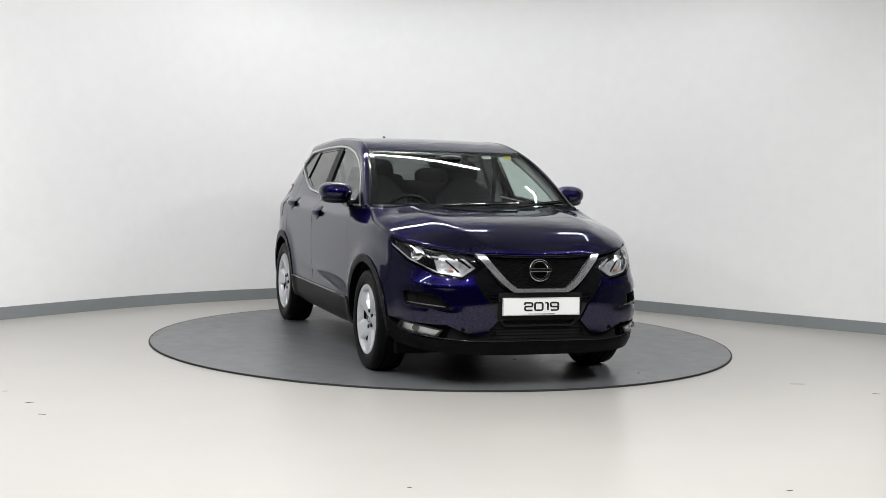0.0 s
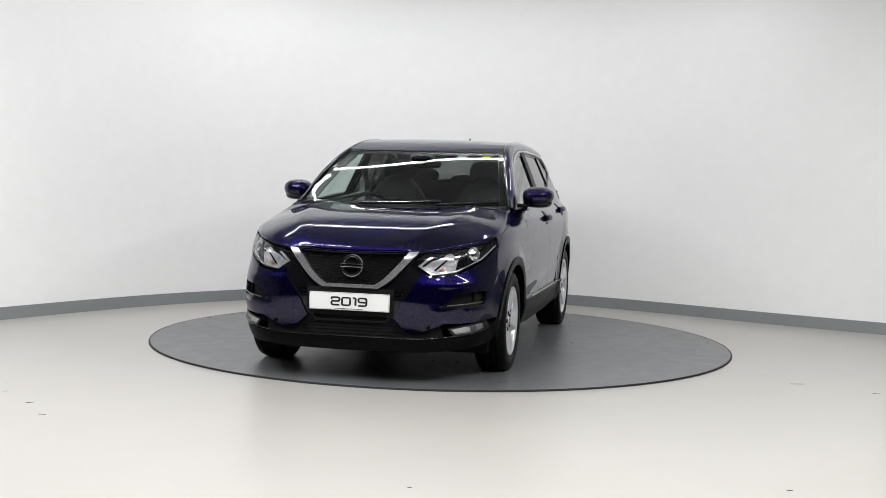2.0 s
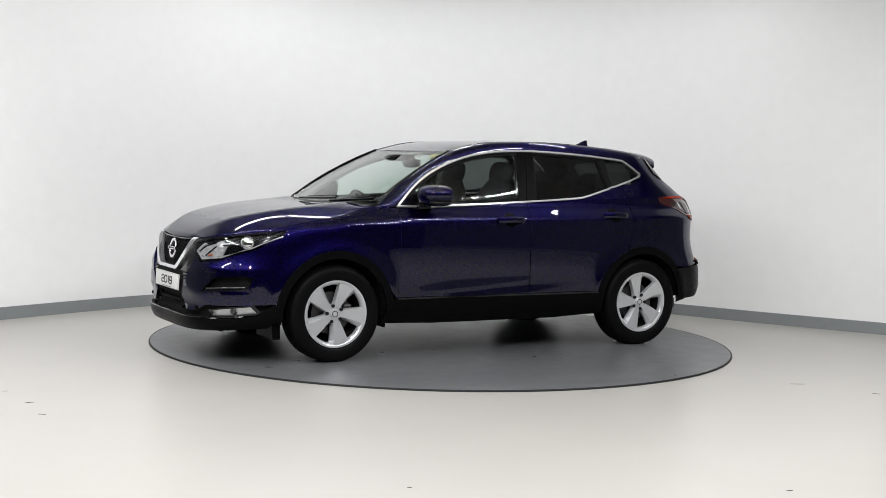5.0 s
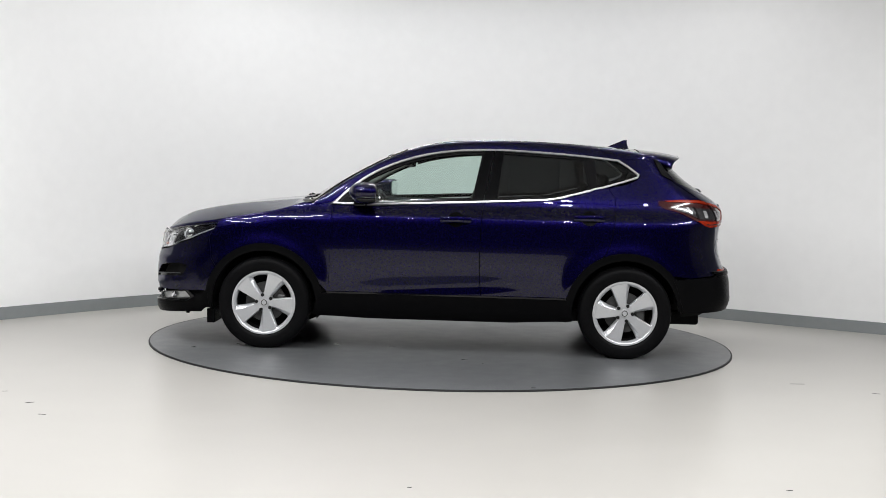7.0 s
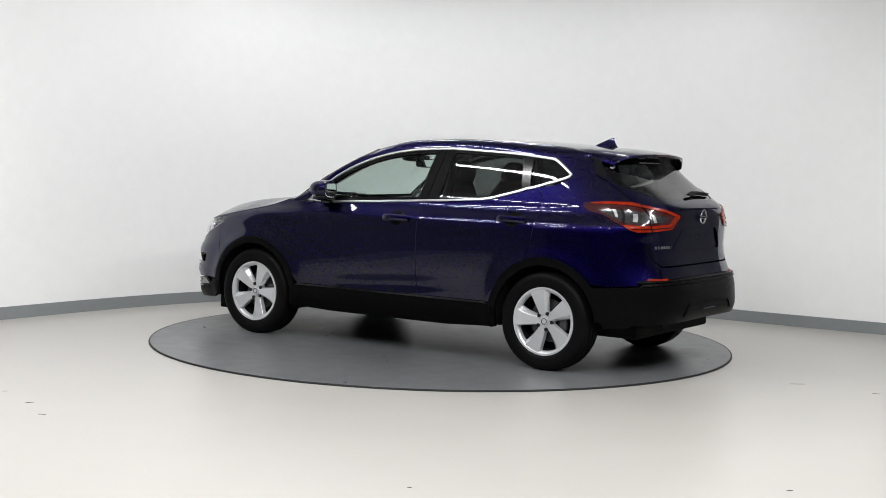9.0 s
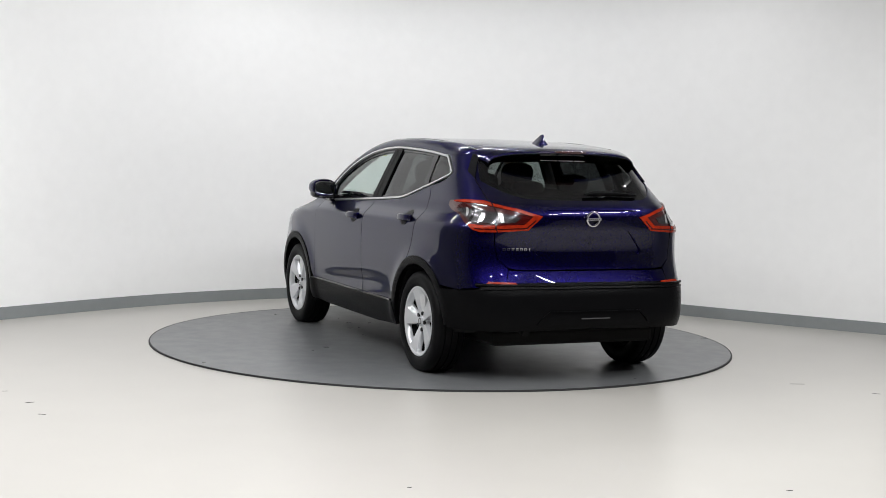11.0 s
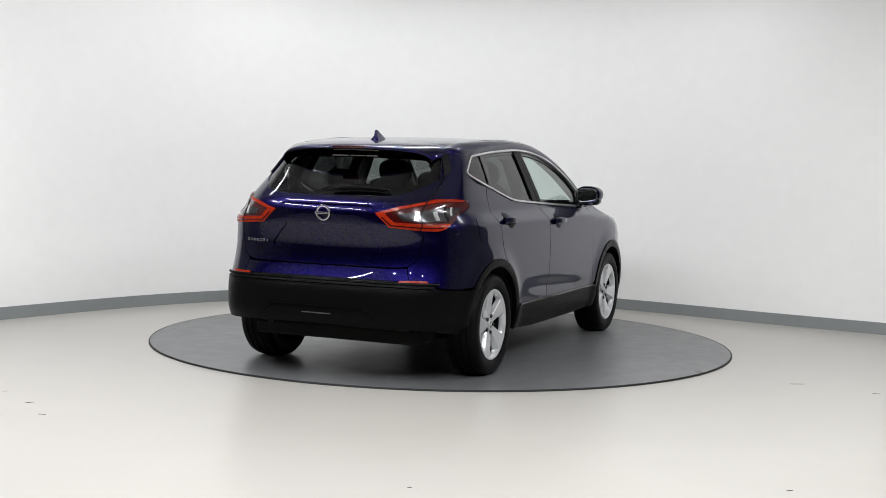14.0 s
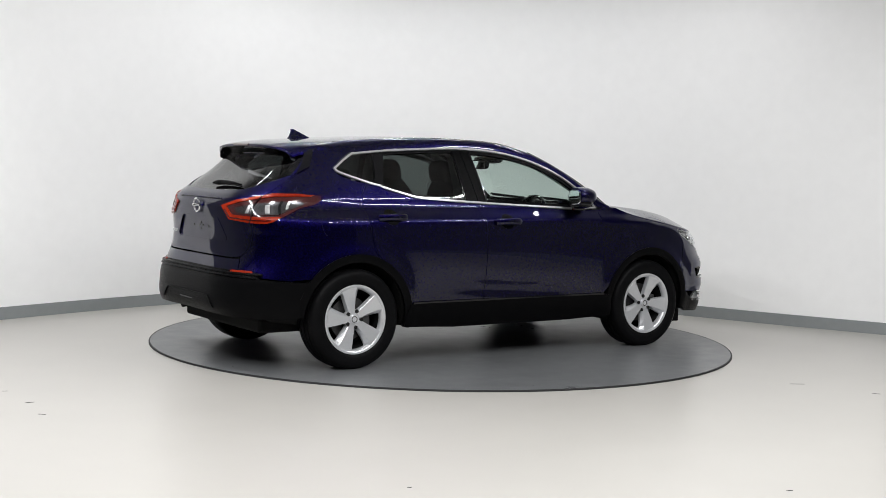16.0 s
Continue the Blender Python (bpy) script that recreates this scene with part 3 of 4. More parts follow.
        panel("sill_strip", line, GLOSSB, car, "", off=0.016, thick=0.02, side=sd)
        for hx, a0, a1, r0, r1 in ((WHEELBASE, -6, 190, 0.388, 0.441), (-WHEELBASE, -10, 176, 0.388, 0.441)):
            o = arch(hx, r1, a0, a1, 40)
            i = arch(hx, r0, a1, a0, 40)
            panel("arch_cladding", S(*o, *i), BLACKP, car, "black plastic wheel arch cladding", off=0.007, thick=0.035, side=sd, step=0.03)
            # liner
            rows = []
            for k in range(25):
                t = radians(-9 + (205 if hx > 0 else 182) * k / 24)
                rows.append([Vector((hx + r * math.cos(t), yy, HUB_Z + r * math.sin(t))) for r, yy in ((0.04, 0.56), (0.402, 0.56), (0.402, 0.70), (0.402, 0.862))])
            sheet("arch_liner", rows, LINER, car, "", 0, sd)
        # window surround, glass and pillars
        outer = S(*dlo)
        inner = S(*inset(dlo, 0.0125))
        panel("window_trim", outer, SATIN, car, "satin chrome window surround", off=0.006, thick=0.014, holes=[inner], side=sd, step=0.03)
        deep = inset(dlo, 0.009)

        def piece(x0, x1, lean0, lean1):
            """Between two leaning lines, x given at z = 1.3."""
            poly = deep
            for lim, ln, keep in ((x0, lean0, 1), (x1, lean1, -1)):
                out = []
                fn = lambda p: (p[0] - (lim + ln * (p[1] - 1.3))) * keep
                for p, q in zip(poly, poly[1:] + poly[:1]):
                    a, b = fn(p), fn(q)
                    if a >= 0:
                        out.append(p)
                    if (a >= 0) != (b >= 0):
                        t = a / (a - b)
                        out.append((p[0] + t * (q[0] - p[0]), p[1] + t * (q[1] - p[1])))
                poly = out
            return poly
        front = piece(-0.245, 0.98, -0.20, 0)
        panel("front_side_window", S(*front), GLASS, car, "clear green-tinted side glass", off=-0.016, thick=0, side=sd)
        mid = piece(-1.05, -0.375, 0.22, -0.12)
        panel("rear_side_window", S(*mid), PRIVACY, car, "dark privacy side glass", off=-0.016, thick=0, side=sd)
        tip = piece(-1.6, -1.12, 0, 0.22)
        panel("quarter_window", S(*tip), PRIVACY, car, "dark privacy quarter glass", off=-0.013, thick=0, side=sd)
        panel("door_pillar", S(*piece(-0.305, -0.232, -0.20, -0.20)), BLACKP, car, "black door pillar trim", off=-0.004, thick=0.03, side=sd)
        panel("door_pillar", S(*piece(-0.388, -0.312, -0.12, -0.20)), BLACKP, car, "black door pillar trim", off=-0.004, thick=0.03, side=sd)
        panel("door_pillar", S(*piece(-1.118, -1.045, 0.22, 0.22)), GLOSSB, car, "", off=-0.006, thick=0.03, side=sd)
        # black frame inside the front glass
        ftop = inset(front, 0.026)
        panel("window_seal", S(*front), GLOSSB, car, "black window seal", off=-0.010, thick=0.02, holes=[S(*ftop)], side=sd, step=0.03)
        mtop = inset(mid, 0.020)
        panel("window_seal", S(*mid), GLOSSB, car, "black window seal", off=-0.010, thick=0.02, holes=[S(*mtop)], side=sd, step=0.03)
        # triangle behind the mirror
        panel("mirror_sail", S((0.80, 1.085), (0.735, 1.152), (0.665, 1.20), (0.640, 1.082)), GLOSSB, car, "black mirror sail panel", off=-0.004, thick=0.02, side=sd)
        # roof rail: from the wind-screen pillar over the doors to the tail
        n = 60
        lo3 = spline3([skin(us(x, z), z) + skin_normal(us(x, z), z) * 0.002 for x, z in ([(0.965, 1.062), (0.85, 1.085)] + [(x, z + 0.004) for x, z in DLO_TOP[1:]] + [(-1.42, 1.462), (-1.60, 1.455)])], n)
        hi3 = spline3(ROOF_EDGE, n)
        rows = []
        for a, b in zip(lo3, hi3):
            r = []
            for k in range(9):
                t = k / 8
                p = a.lerp(b, t)
                out = Vector((0.25 if p.x > 0.2 else 0, 0.55, 0.8)).normalized()
                r.append(p + out * 0.018 * (4 * t * (1 - t)))
            rows.append(r)
        sheet("roof_rail", rows, PAINT, car, "", 0, sd, flip=True)
        tube("roof_channel", [Vector((p.x, p.y * sd, p.z - 0.003)) for p in spline3(ROOF_EDGE[4:9], 30)], 0.006, GLOSSB, car, "black roof drip channel")
        tube("screen_trim", [Vector((p.x + 0.004, (p.y - 0.004) * sd, p.z + 0.001)) for p in spline3(ROOF_EDGE[:5], 24)], 0.009, GLOSSB, car, "black windscreen edge trim")
        # bulkhead behind the flank, dark
        shell = S((2.0, 0.26), (1.95, 0.72), (1.72, 0.86), (1.0, 1.02), (0.83, 1.05), (-1.3, 1.08)) + S((-1.9, 1.1), (-2.02, 0.7), (-1.9, 0.3)) + S((-0.93, 0.27), (0.94, 0.27))
        holes = [S(*arch(WHEELBASE, 0.398, 0, 355, 30)), S(*arch(-WHEELBASE, 0.398, 0, 355, 30))]
        panel("inner_shell", shell, LINER, car, "", off=-0.035, thick=0, holes=holes, side=sd, step=0.06)

    # --- bonnet ---
    n = 26
    cen = spline3([(1.165, 0, 1.080), (1.34, 0, 1.070), (1.57, 0, 1.050), (1.80, 0, 1.010), (2.0, 0, 0.950), (2.12, 0, 0.890), (2.185, 0, 0.835)], n)
    ed = []
    for x, z in smooth_xz(GAP_HOOD, 16):
        p = skin(us(x, z), z)
        ed.append((p.x, p.y - 0.003, p.z))
    for y, z in ((0.80, 0.910), (0.74, 0.893), (0.62, 0.866), (0.50, 0.848), (0.415, 0.842)):
        p = skin(uf(y, z), z)
        ed.append((p.x - 0.004, p.y, p.z))
    ed = spline3(ed, n)
    rows = []
    for c, e in zip(cen, ed):
        r = []
        for k in range(-24, 25):
            s = abs(k) / 24
            p = c.lerp(e, s)
            p.z = c.z + (e.z - c.z) * s ** 3.4 + 0.026 * math.exp(-math.sqrt((s - 0.64) ** 2 + 0.0008) / 0.17) * min(1, (2.2 - p.x) / 0.25)
            p.x = c.x + (e.x - c.x) * s ** 1.8
            p.y = abs(p.y) * (1 if k > 0 else -1)
            r.append(p)
        rows.append(r)
    sheet("bonnet", rows, PAINT, car, "", 0.02, flip=True)
    # --- wind-screen, cowl, roof ---
    edge = spline3(ROOF_EDGE[:5], 20)
    mids = spline3([(1.115, 0, 1.082), (0.90, 0, 1.208), (0.68, 0, 1.325), (0.50, 0, 1.412), (0.355, 0, 1.478)], 20)

    def screen(drop):
        out = []
        for m, e in zip(mids, edge):
            r = []
            for k in range(-14, 15):
                s = abs(k) / 14
                p = m.lerp(e, s)
                p.x = m.x + (e.x - m.x) * s ** 2
                p.z = m.z + (e.z - m.z) * s ** 2
                p.y = abs(p.y) * (1 if k > 0 else -1)
                r.append(p - Vector((0.5, 0, 0.85)) * drop)
            out.append(r)
        return out
    sheet("windscreen", screen(0.0), WSGLASS, car, "clear laminated windscreen", flip=True)
    grid = screen(0.004)
    # dark band along the screen's top and foot, and the camera housing
    sheet("screen_band", [r[:] for r in grid[18:20]], GLOSSB, car, "black printed band at the screen's top", flip=True)
    sheet("screen_band", [r[:] for r in grid[0:2]], GLOSSB, car, "black printed band at the screen's foot", flip=True)
    for kk in (slice(0, 2), slice(27, 29)):
        sheet("screen_band", [r[kk] for r in grid], GLOSSB, car, "", flip=True)
    # cowl below the screen
    rows = []
    for k in range(-14, 15):
        p, q = grid[0][k + 14], None
        rows.append([p + Vector((0.09 - 0.02 * (abs(k) / 14), 0, -0.025)), p + Vector((0.03, 0, -0.015)), p + Vector((-0.03, 0, 0.006))])
    sheet("scuttle_panel", rows, BLACKP, car, "black plastic scuttle under the windscreen", 0.01)
    # wipers
    for y0, y1, x0 in ((-0.28, 0.30, 0.0), (0.28, 0.70, 0.0)):
        pts = []
        for k in range(9):
            y = y0 + (y1 - y0) * k / 8
            s = abs(y) / 0.77
            pts.append((1.135 - 0.16 * s * s - 0.035 * k / 8, y, 1.086 + 0.012 + 0.010 * s * s + 0.022 * k / 8))
        wp = tube("wiper_arm", pts, 0.009, GLOSSB, car, "black wiper arm")
        tube("wiper_blade", [(p[0] - 0.02, p[1], p[2] + 0.010) for p in pts[2:]], 0.006, RUBBER, wp)
    n = 40
    red = spline3(ROOF_EDGE[4:], n)
    rcen = spline3([(0.357, 0, 1.480), (0.22, 0, 1.517), (0.06, 0, 1.552), (-0.22, 0, 1.576), (-0.45, 0, 1.580), (-0.9, 0, 1.572), (-1.34, 0, 1.543), (-1.50, 0, 1.531), (-1.66, 0, 1.512)], n)
    rows = []
    for c, e in zip(rcen, red):
        r = []
        for k in range(-16, 17):
            s = abs(k) / 16
            p = c.lerp(e, s)
            p.z = c.z + (e.z - c.z) * s ** 2.2
            p.x = c.x + (e.x - c.x) * s ** 2
            p.y = abs(p.y) * (1 if k > 0 else -1)
            r.append(p)
        rows.append(r)
    sheet("roof", rows, PAINT, car, "", 0.0, flip=True)
    sheet("headlining", [[p - Vector((0, 0, 0.03)) for p in r[2:-2]] for r in rows], TRIML, car, "pale grey cloth headlining", flip=False)
    # --- tail spoiler ---
    n = 12
    rows = []
    for k in range(-24, 25):
        s = math.sin(abs(k) / 24 * math.pi / 2)
        sg = 1 if k >= 0 else -1
        dz = -0.026 * s ** 2 - 0.062 * (1 - math.sqrt(max(0, 1 - s ** 10)))
        prof = [(-1.42, 1.540, 0), (-1.50, 1.534, 0.1), (-1.60, 1.524, 0.4), (-1.69, 1.510, 0.8), (-1.745, 1.497, 1), (-1.762, 1.489, 1), (-1.756, 1.480, 1), (-1.72, 1.468, 0.95), (-1.67, 1.458, 0.85), (-1.60, 1.446, 0.7)]
        rows.append([Vector((x + 0.095 * f * s ** 4, (0.612 - 0.060 * f) * s * sg, z + dz)) for x, z, f in prof])
    sp = sheet("tail_spoiler", [r[:7] for r in rows], PAINT, car, "")
    sheet("spoiler_underside", [r[6:] for r in rows], GLOSSB, sp, "gloss black spoiler underside")
    bm = box(-1.768, -1.752, -0.115, 0.115, 1.482, 1.496, 0.004)
    part("brake_light", bm, DARKRED, sp, "dark red high brake light")
    # antenna fin
    bm = bmesh.new()
    prof = [(-1.215, 0.0, 0.004), (-1.27, 0.024, 0.026), (-1.32, 0.046, 0.024), (-1.352, 0.060, 0.016), (-1.376, 0.062, 0.014), (-1.380, 0.030, 0.028), (-1.392, 0.0, 0.040)]
    rws = []
    for x, h, wd in prof:
        zb = 1.540
        base = 0.034 * math.sin(math.pi * min(1, max(0.06, (-1.215 - x) / 0.19)) * 0.62)
        rws.append([bm.verts.new((x, base, zb)), bm.verts.new((x, wd * 0.8, zb + h * 0.5)), bm.verts.new((x, 0.004, zb + h + 0.008)), bm.verts.new((x, -0.004, zb + h + 0.008)), bm.verts.new((x, -wd * 0.8, zb + h * 0.5)), bm.verts.new((x, -base, zb))])
    for a, b in zip(rws, rws[1:]):
        for k in range(5):
            bm.faces.new([a[k], a[k + 1], b[k + 1], b[k]])
    bm.faces.new(rws[0]), bm.faces.new(rws[-1])
    part("aerial_fin", bm, PAINT, car, "shark-fin roof aerial", True)


def ribbon(pts, ring, k, high, r=0.012):
    """A flat stroke of width k along a path with rounded corners."""
    p = [Vector(q) for q in pts]
    n = len(p)
    path = []
    for i in range(n):
        if not ring and i in (0, n - 1):
            path.append(p[i])
            continue
        a, b, c = p[i - 1], p[i], p[(i + 1) % n]
        e0, e1 = (a - b), (c - b)
        d = min(r, 0.49 * e0.length, 0.49 * e1.length)
        s0, s1 = b + e0.normalized() * d, b + e1.normalized() * d
        path += [s0 * (1 - t) ** 2 + b * 2 * t * (1 - t) + s1 * t * t for t in (0, 0.2, 0.4, 0.6, 0.8, 1)]
    m = len(path)
    bm = bmesh.new()
    rows = []
    for i, q in enumerate(path):
        a = path[i - 1] if ring or i else q
        b = path[(i + 1) % m] if ring or i < m - 1 else q
        t = (b - a).normalized()
        # strokes across are thinner than the upright ones
        o = Vector((-t.y, t.x)) * k / 2
        o.y *= 0.80
        rows.append([bm.verts.new((v.x, v.y, z)) for v, z in ((q + o, 0), (q + o, high), (q - o, high), (q - o, 0))])
    for i in range(m if ring else m - 1):
        a, b = rows[i], rows[(i + 1) % m]
        for j in range(4):
            bm.faces.new([a[j], a[(j + 1) % 4], b[(j + 1) % 4], b[j]])
    if not ring:
        bm.faces.new(rows[0]), bm.faces.new(rows[-1][::-1])
    return bm


def car_front(car):
    M = lambda pts: [(-u, z) for u, z in reversed(pts)]
    # painted bumper corners
    for sd in (1, -1):
        bump = F((0.455, 0.715), (0.51, 0.679), (0.66, 0.701), (0.795, 0.785)) + S((1.708, 0.866), (1.746, 0.80), (1.729, 0.66)) + S(*arch(WHEELBASE, 0.434, 35.5, 10, 7)) + S((1.775, 0.412)) + \
            F((0.77, 0.402), (0.60, 0.398), (0.47, 0.345), (0.36, 0.345), (0.285, 0.425), (0.33, 0.52))
        intake = F((0.572, 0.484), (0.600, 0.520), (0.655, 0.580), (0.700, 0.592), (0.788, 0.604), (0.818, 0.592), (0.815, 0.545), (0.806, 0.508), (0.700, 0.498))
        panel("front_bumper", bump, PAINT, car, "", side=sd, holes=[intake])
        ii = panel("side_intake", F((0.555, 0.470), (0.64, 0.60), (0.79, 0.622), (0.836, 0.60), (0.825, 0.49)), LINER, car, "deep black bumper side intake", off=-0.050, thick=0.0, side=sd)
        panel("intake_wall", inset(intake, -0.002), GLOSSB, ii, "", off=-0.0015, thick=0.05, holes=[inset(intake, 0.004)], side=sd, step=0.025)
        panel("intake_blade", F((0.577, 0.486), (0.700, 0.501), (0.806, 0.511), (0.808, 0.524), (0.700, 0.516), (0.600, 0.508)), GLOSSB, ii, "gloss black blade", off=-0.012, thick=0.03, side=sd, step=0.025)
        tube("intake_strip", [skin(uf(y, z), z) * 1.0 for y, z in ((0.62, 0.512), (0.68, 0.518), (0.74, 0.523), (0.80, 0.528))] if sd > 0 else [Vector((q.x, -q.y, q.z)) for q in [skin(uf(y, z), z) for y, z in ((0.62, 0.512), (0.68, 0.518), (0.74, 0.523), (0.80, 0.528))]], 0.0035, DARKTRIM, ii, "thin satin strip")
        # fog lamp
        fog = F((0.668, 0.330), (0.640, 0.362), (0.710, 0.376), (0.806, 0.396), (0.812, 0.352), (0.760, 0.338))
        fo = panel("fog_lamp", fog, SATIN, car, "fog lamp with a clear lens", off=-0.012, thick=0.01, side=sd)
        panel("fog_lens", fog, LENS, fo, "clear lens", off=0.006, thick=0, side=sd)
        panel("fog_bezel", F((0.656, 0.318), (0.622, 0.368), (0.706, 0.386), (0.814, 0.406), (0.822, 0.346), (0.760, 0.328)), GLOSSB, fo, "", off=0.004, thick=0.03, holes=[fog], side=sd)
        p = skin(uf(0.755, 0.366), 0.366)
        part("fog_bulb", cyl(0.024, 0.02, Matrix.Translation((p.x - 0.004, p.y * sd, p.z)) @ pose(0, 0, 0, 0, 70, 35 * sd), 20), CHROME, fo, "round bulb reflector", True)
        # headlamp
        hl = F((0.392, 0.765), (0.395, 0.748), (0.51, 0.690), (0.66, 0.712), (0.785, 0.792)) + S((1.690, 0.885), (1.668, 0.918)) + F((0.80, 0.901), (0.74, 0.884), (0.62, 0.857), (0.50, 0.838), (0.43, 0.815))
        lamp = panel("headlamp", hl, GLOSSB, car, "black-framed headlamp with chrome reflectors under a clear lens", off=-0.030, thick=0.02, side=sd)
        panel("reflector", F((0.465, 0.752), (0.535, 0.712), (0.655, 0.735), (0.672, 0.825), (0.60, 0.822), (0.52, 0.790)), LAMPIN, lamp, "bright faceted reflector", off=-0.018, thick=0.012, side=sd)
        drl = F((0.43, 0.755), (0.515, 0.702), (0.66, 0.722), (0.78, 0.80)) + S((1.70, 0.88), (1.712, 0.868)) + F((0.775, 0.785), (0.66, 0.733), (0.52, 0.716), (0.455, 0.757), (0.52, 0.812), (0.50, 0.815))
        panel("light_guide", drl, LAMPIN, lamp, "silver running light guide", off=-0.010, thick=0.012, side=sd)
        for y0, z0, y1, z1 in ((0.53, 0.735, 0.60, 0.80), (0.585, 0.722, 0.655, 0.735), (0.60, 0.80, 0.672, 0.815)):
            panel("lamp_divider", F((y0, z0), (y1, z1), (y1 + 0.004, z1 - 0.010), (y0 + 0.006, z0 - 0.008)), GLOSSB, lamp, "", off=-0.012, thick=0.008, side=sd)
        panel("turn_signal", F((0.560, 0.728), (0.590, 0.730), (0.585, 0.745), (0.563, 0.742)), AMBER, lamp, "amber turn signal bulb", off=-0.008, thick=0.01, side=sd)
        for y, z, r in ((0.745, 0.838, 0.042), (0.625, 0.790, 0.040)):
            p, nn = skin(uf(y, z), z), skin_normal(uf(y, z), z)
            p, nn = Vector((p.x, p.y * sd, p.z)), Vector((nn.x, nn.y * sd, nn.z))
            q = nn.to_track_quat("Z", "Y").to_matrix().to_4x4()
            bm = bmesh.new()
            prof = [(r * 1.15, 0.0), (r, 0.010), (r * 0.92, 0.004), (r * 0.75, 0.010), (r * 0.4, 0.017), (0.001, 0.019)]
            rings = []
            for k in range(24):
                t = 2 * math.pi * k / 24
                rings.append([bm.verts.new((a * math.cos(t), a * math.sin(t), b)) for a, b in prof])
            for k in range(24):
                a, b = rings[k], rings[(k + 1) % 24]
                for j in range(5):
                    bm.faces.new([a[j], b[j], b[j + 1], a[j + 1]])
            bmesh.ops.transform(bm, matrix=Matrix.Translation(p - nn * 0.026) @ q, verts=bm.verts)
            part("projector", bm, CHROME if r > 0.041 else LAMPIN, lamp, "round projector lens", True)
        panel("lamp_lens", hl, LENS, lamp, "clear polycarbonate lens", off=0.001, thick=0, side=sd)
        # gloss black cheek between the grille and the bumper
        cheek = F((0.42, 0.828), (0.392, 0.760), (0.395, 0.744), (0.452, 0.711), (0.327, 0.52), (0.283, 0.425), (0.245, 0.425), (0.225, 0.60))
        panel("grille_cheek", cheek, GLOSSB, car, "gloss black grille surround", off=-0.012, thick=0.02, side=sd)
        for k in range(3):
            z = 0.545 + 0.024 * k
            y0 = 0.275 + 0.010 * k
            panel("grille_slat", F((y0, z), (y0, z + 0.008), (y0 + 0.062, z + 0.010), (y0 + 0.060, z + 0.002)), BLACKP, car, "", off=-0.002, thick=0.012, side=sd)
    # grille mesh
    back = F((-0.40, 0.832), (-0.15, 0.612), (0.15, 0.612), (0.40, 0.832))
    gr = panel("grille", back, LINER, car, "black honeycomb grille", off=-0.045, thick=0.0)
    for j in range(15):
        z = 0.622 + 0.0145 * j
        half = 0.17 + (z - 0.62) * 0.98
        k = 0
        nn = int(2 * half / 0.036)
        pts = []
        for i in range(nn + 1):
            y = -half + 2 * half * i / nn
            zz = z + (0.0045 if (i + j) % 2 else -0.0045)
            u = uf(y, zz)
            pts.append(skin(u, zz) - skin_normal(u, zz) * 0.030)
        tube("mesh_bar", pts, 0.0034, BLACKP, gr, seg=4)
    vee = F((-0.428, 0.838), (-0.185, 0.606), (0.185, 0.606), (0.428, 0.838), (0.368, 0.835), (0.164, 0.629), (-0.164, 0.629), (-0.368, 0.835))
    panel("grille_vee", vee, VEEM, car, "broad chrome V across the grille", off=0.010, thick=0.04, step=0.025)
    panel("bonnet_lip", F((-0.425, 0.842), (-0.2, 0.834), (0, 0.832), (0.2, 0.834), (0.425, 0.842), (0.2, 0.826), (0, 0.824), (-0.2, 0.826)), GLOSSB, car, "", off=-0.012, thick=0.02)
    p = skin(0.0001, 0.742)
    emblem(car, "front_badge", Matrix.Translation((2.204, 0, 0.742)) @ pose(0, 0, 0, 90, 0, 90) @ pose(0, 0, 0, -8, 0, 0), 0.062)
    # middle and lower intake
    panel("lower_intake", F((-0.36, 0.60), (-0.29, 0.42), (-0.36, 0.34), (-0.48, 0.34), (-0.58, 0.385), (-0.61, 0.30), (0.61, 0.30), (0.58, 0.385), (0.48, 0.34), (0.36, 0.34), (0.29, 0.42), (0.36, 0.60)), LINER, car, "black lower air intake", off=-0.035, thick=0.0)
    panel("intake_bar", F((-0.275, 0.43), (-0.235, 0.388), (0.235, 0.388), (0.275, 0.43), (0.262, 0.43), (0.226, 0.398), (-0.226, 0.398), (-0.262, 0.43)), LINER, car, "thin black bar under the plate", off=-0.010, thick=0.02)
    panel("plate_mount", F((-0.285, 0.605), (-0.285, 0.43), (0.285, 0.43), (0.285, 0.605)), LINER, car, "", off=-0.010, thick=0.02)
    for k in range(4):
        z = 0.318 + 0.019 * k
        panel("intake_slat", F((-0.33, z), (0.33, z), (0.33, z + 0.007), (-0.33, z + 0.007)), LINER, car, "", off=-0.028, thick=0.02)
    for sd in (1, -1):
        panel("bumper_lip", F((0, 0.300), (0.3, 0.300), (0.585, 0.310), (0.62, 0.302), (0.80, 0.327)) + S((1.79, 0.395), (1.77, 0.414), (1.745, 0.405), (1.735, 0.30), (1.80, 0.250)) + F((0.70, 0.232), (0.5, 0.220), (0, 0.214)), BLACKP, car, "black plastic bumper lip", off=0.006, thick=0.03, side=sd)
        part("air_deflector", box(1.70, 1.76, 0.50 if sd > 0 else -0.80, 0.80 if sd > 0 else -0.50, 0.165, 0.27, 0.006), BLACKP, car, "black rubber air deflector")
        for y in (0.16, 0.30, 0.42):
            part("clip", box(2.06 - y * 0.2, 2.09 - y * 0.2, y * sd - 0.018, y * sd + 0.018, 0.185, 0.225, 0.008), BLACKP, car)
        # parking sensors
        for y, z in ((0.30, 0.356), (0.50, 0.372)):
            p = skin(uf(y, z), z)
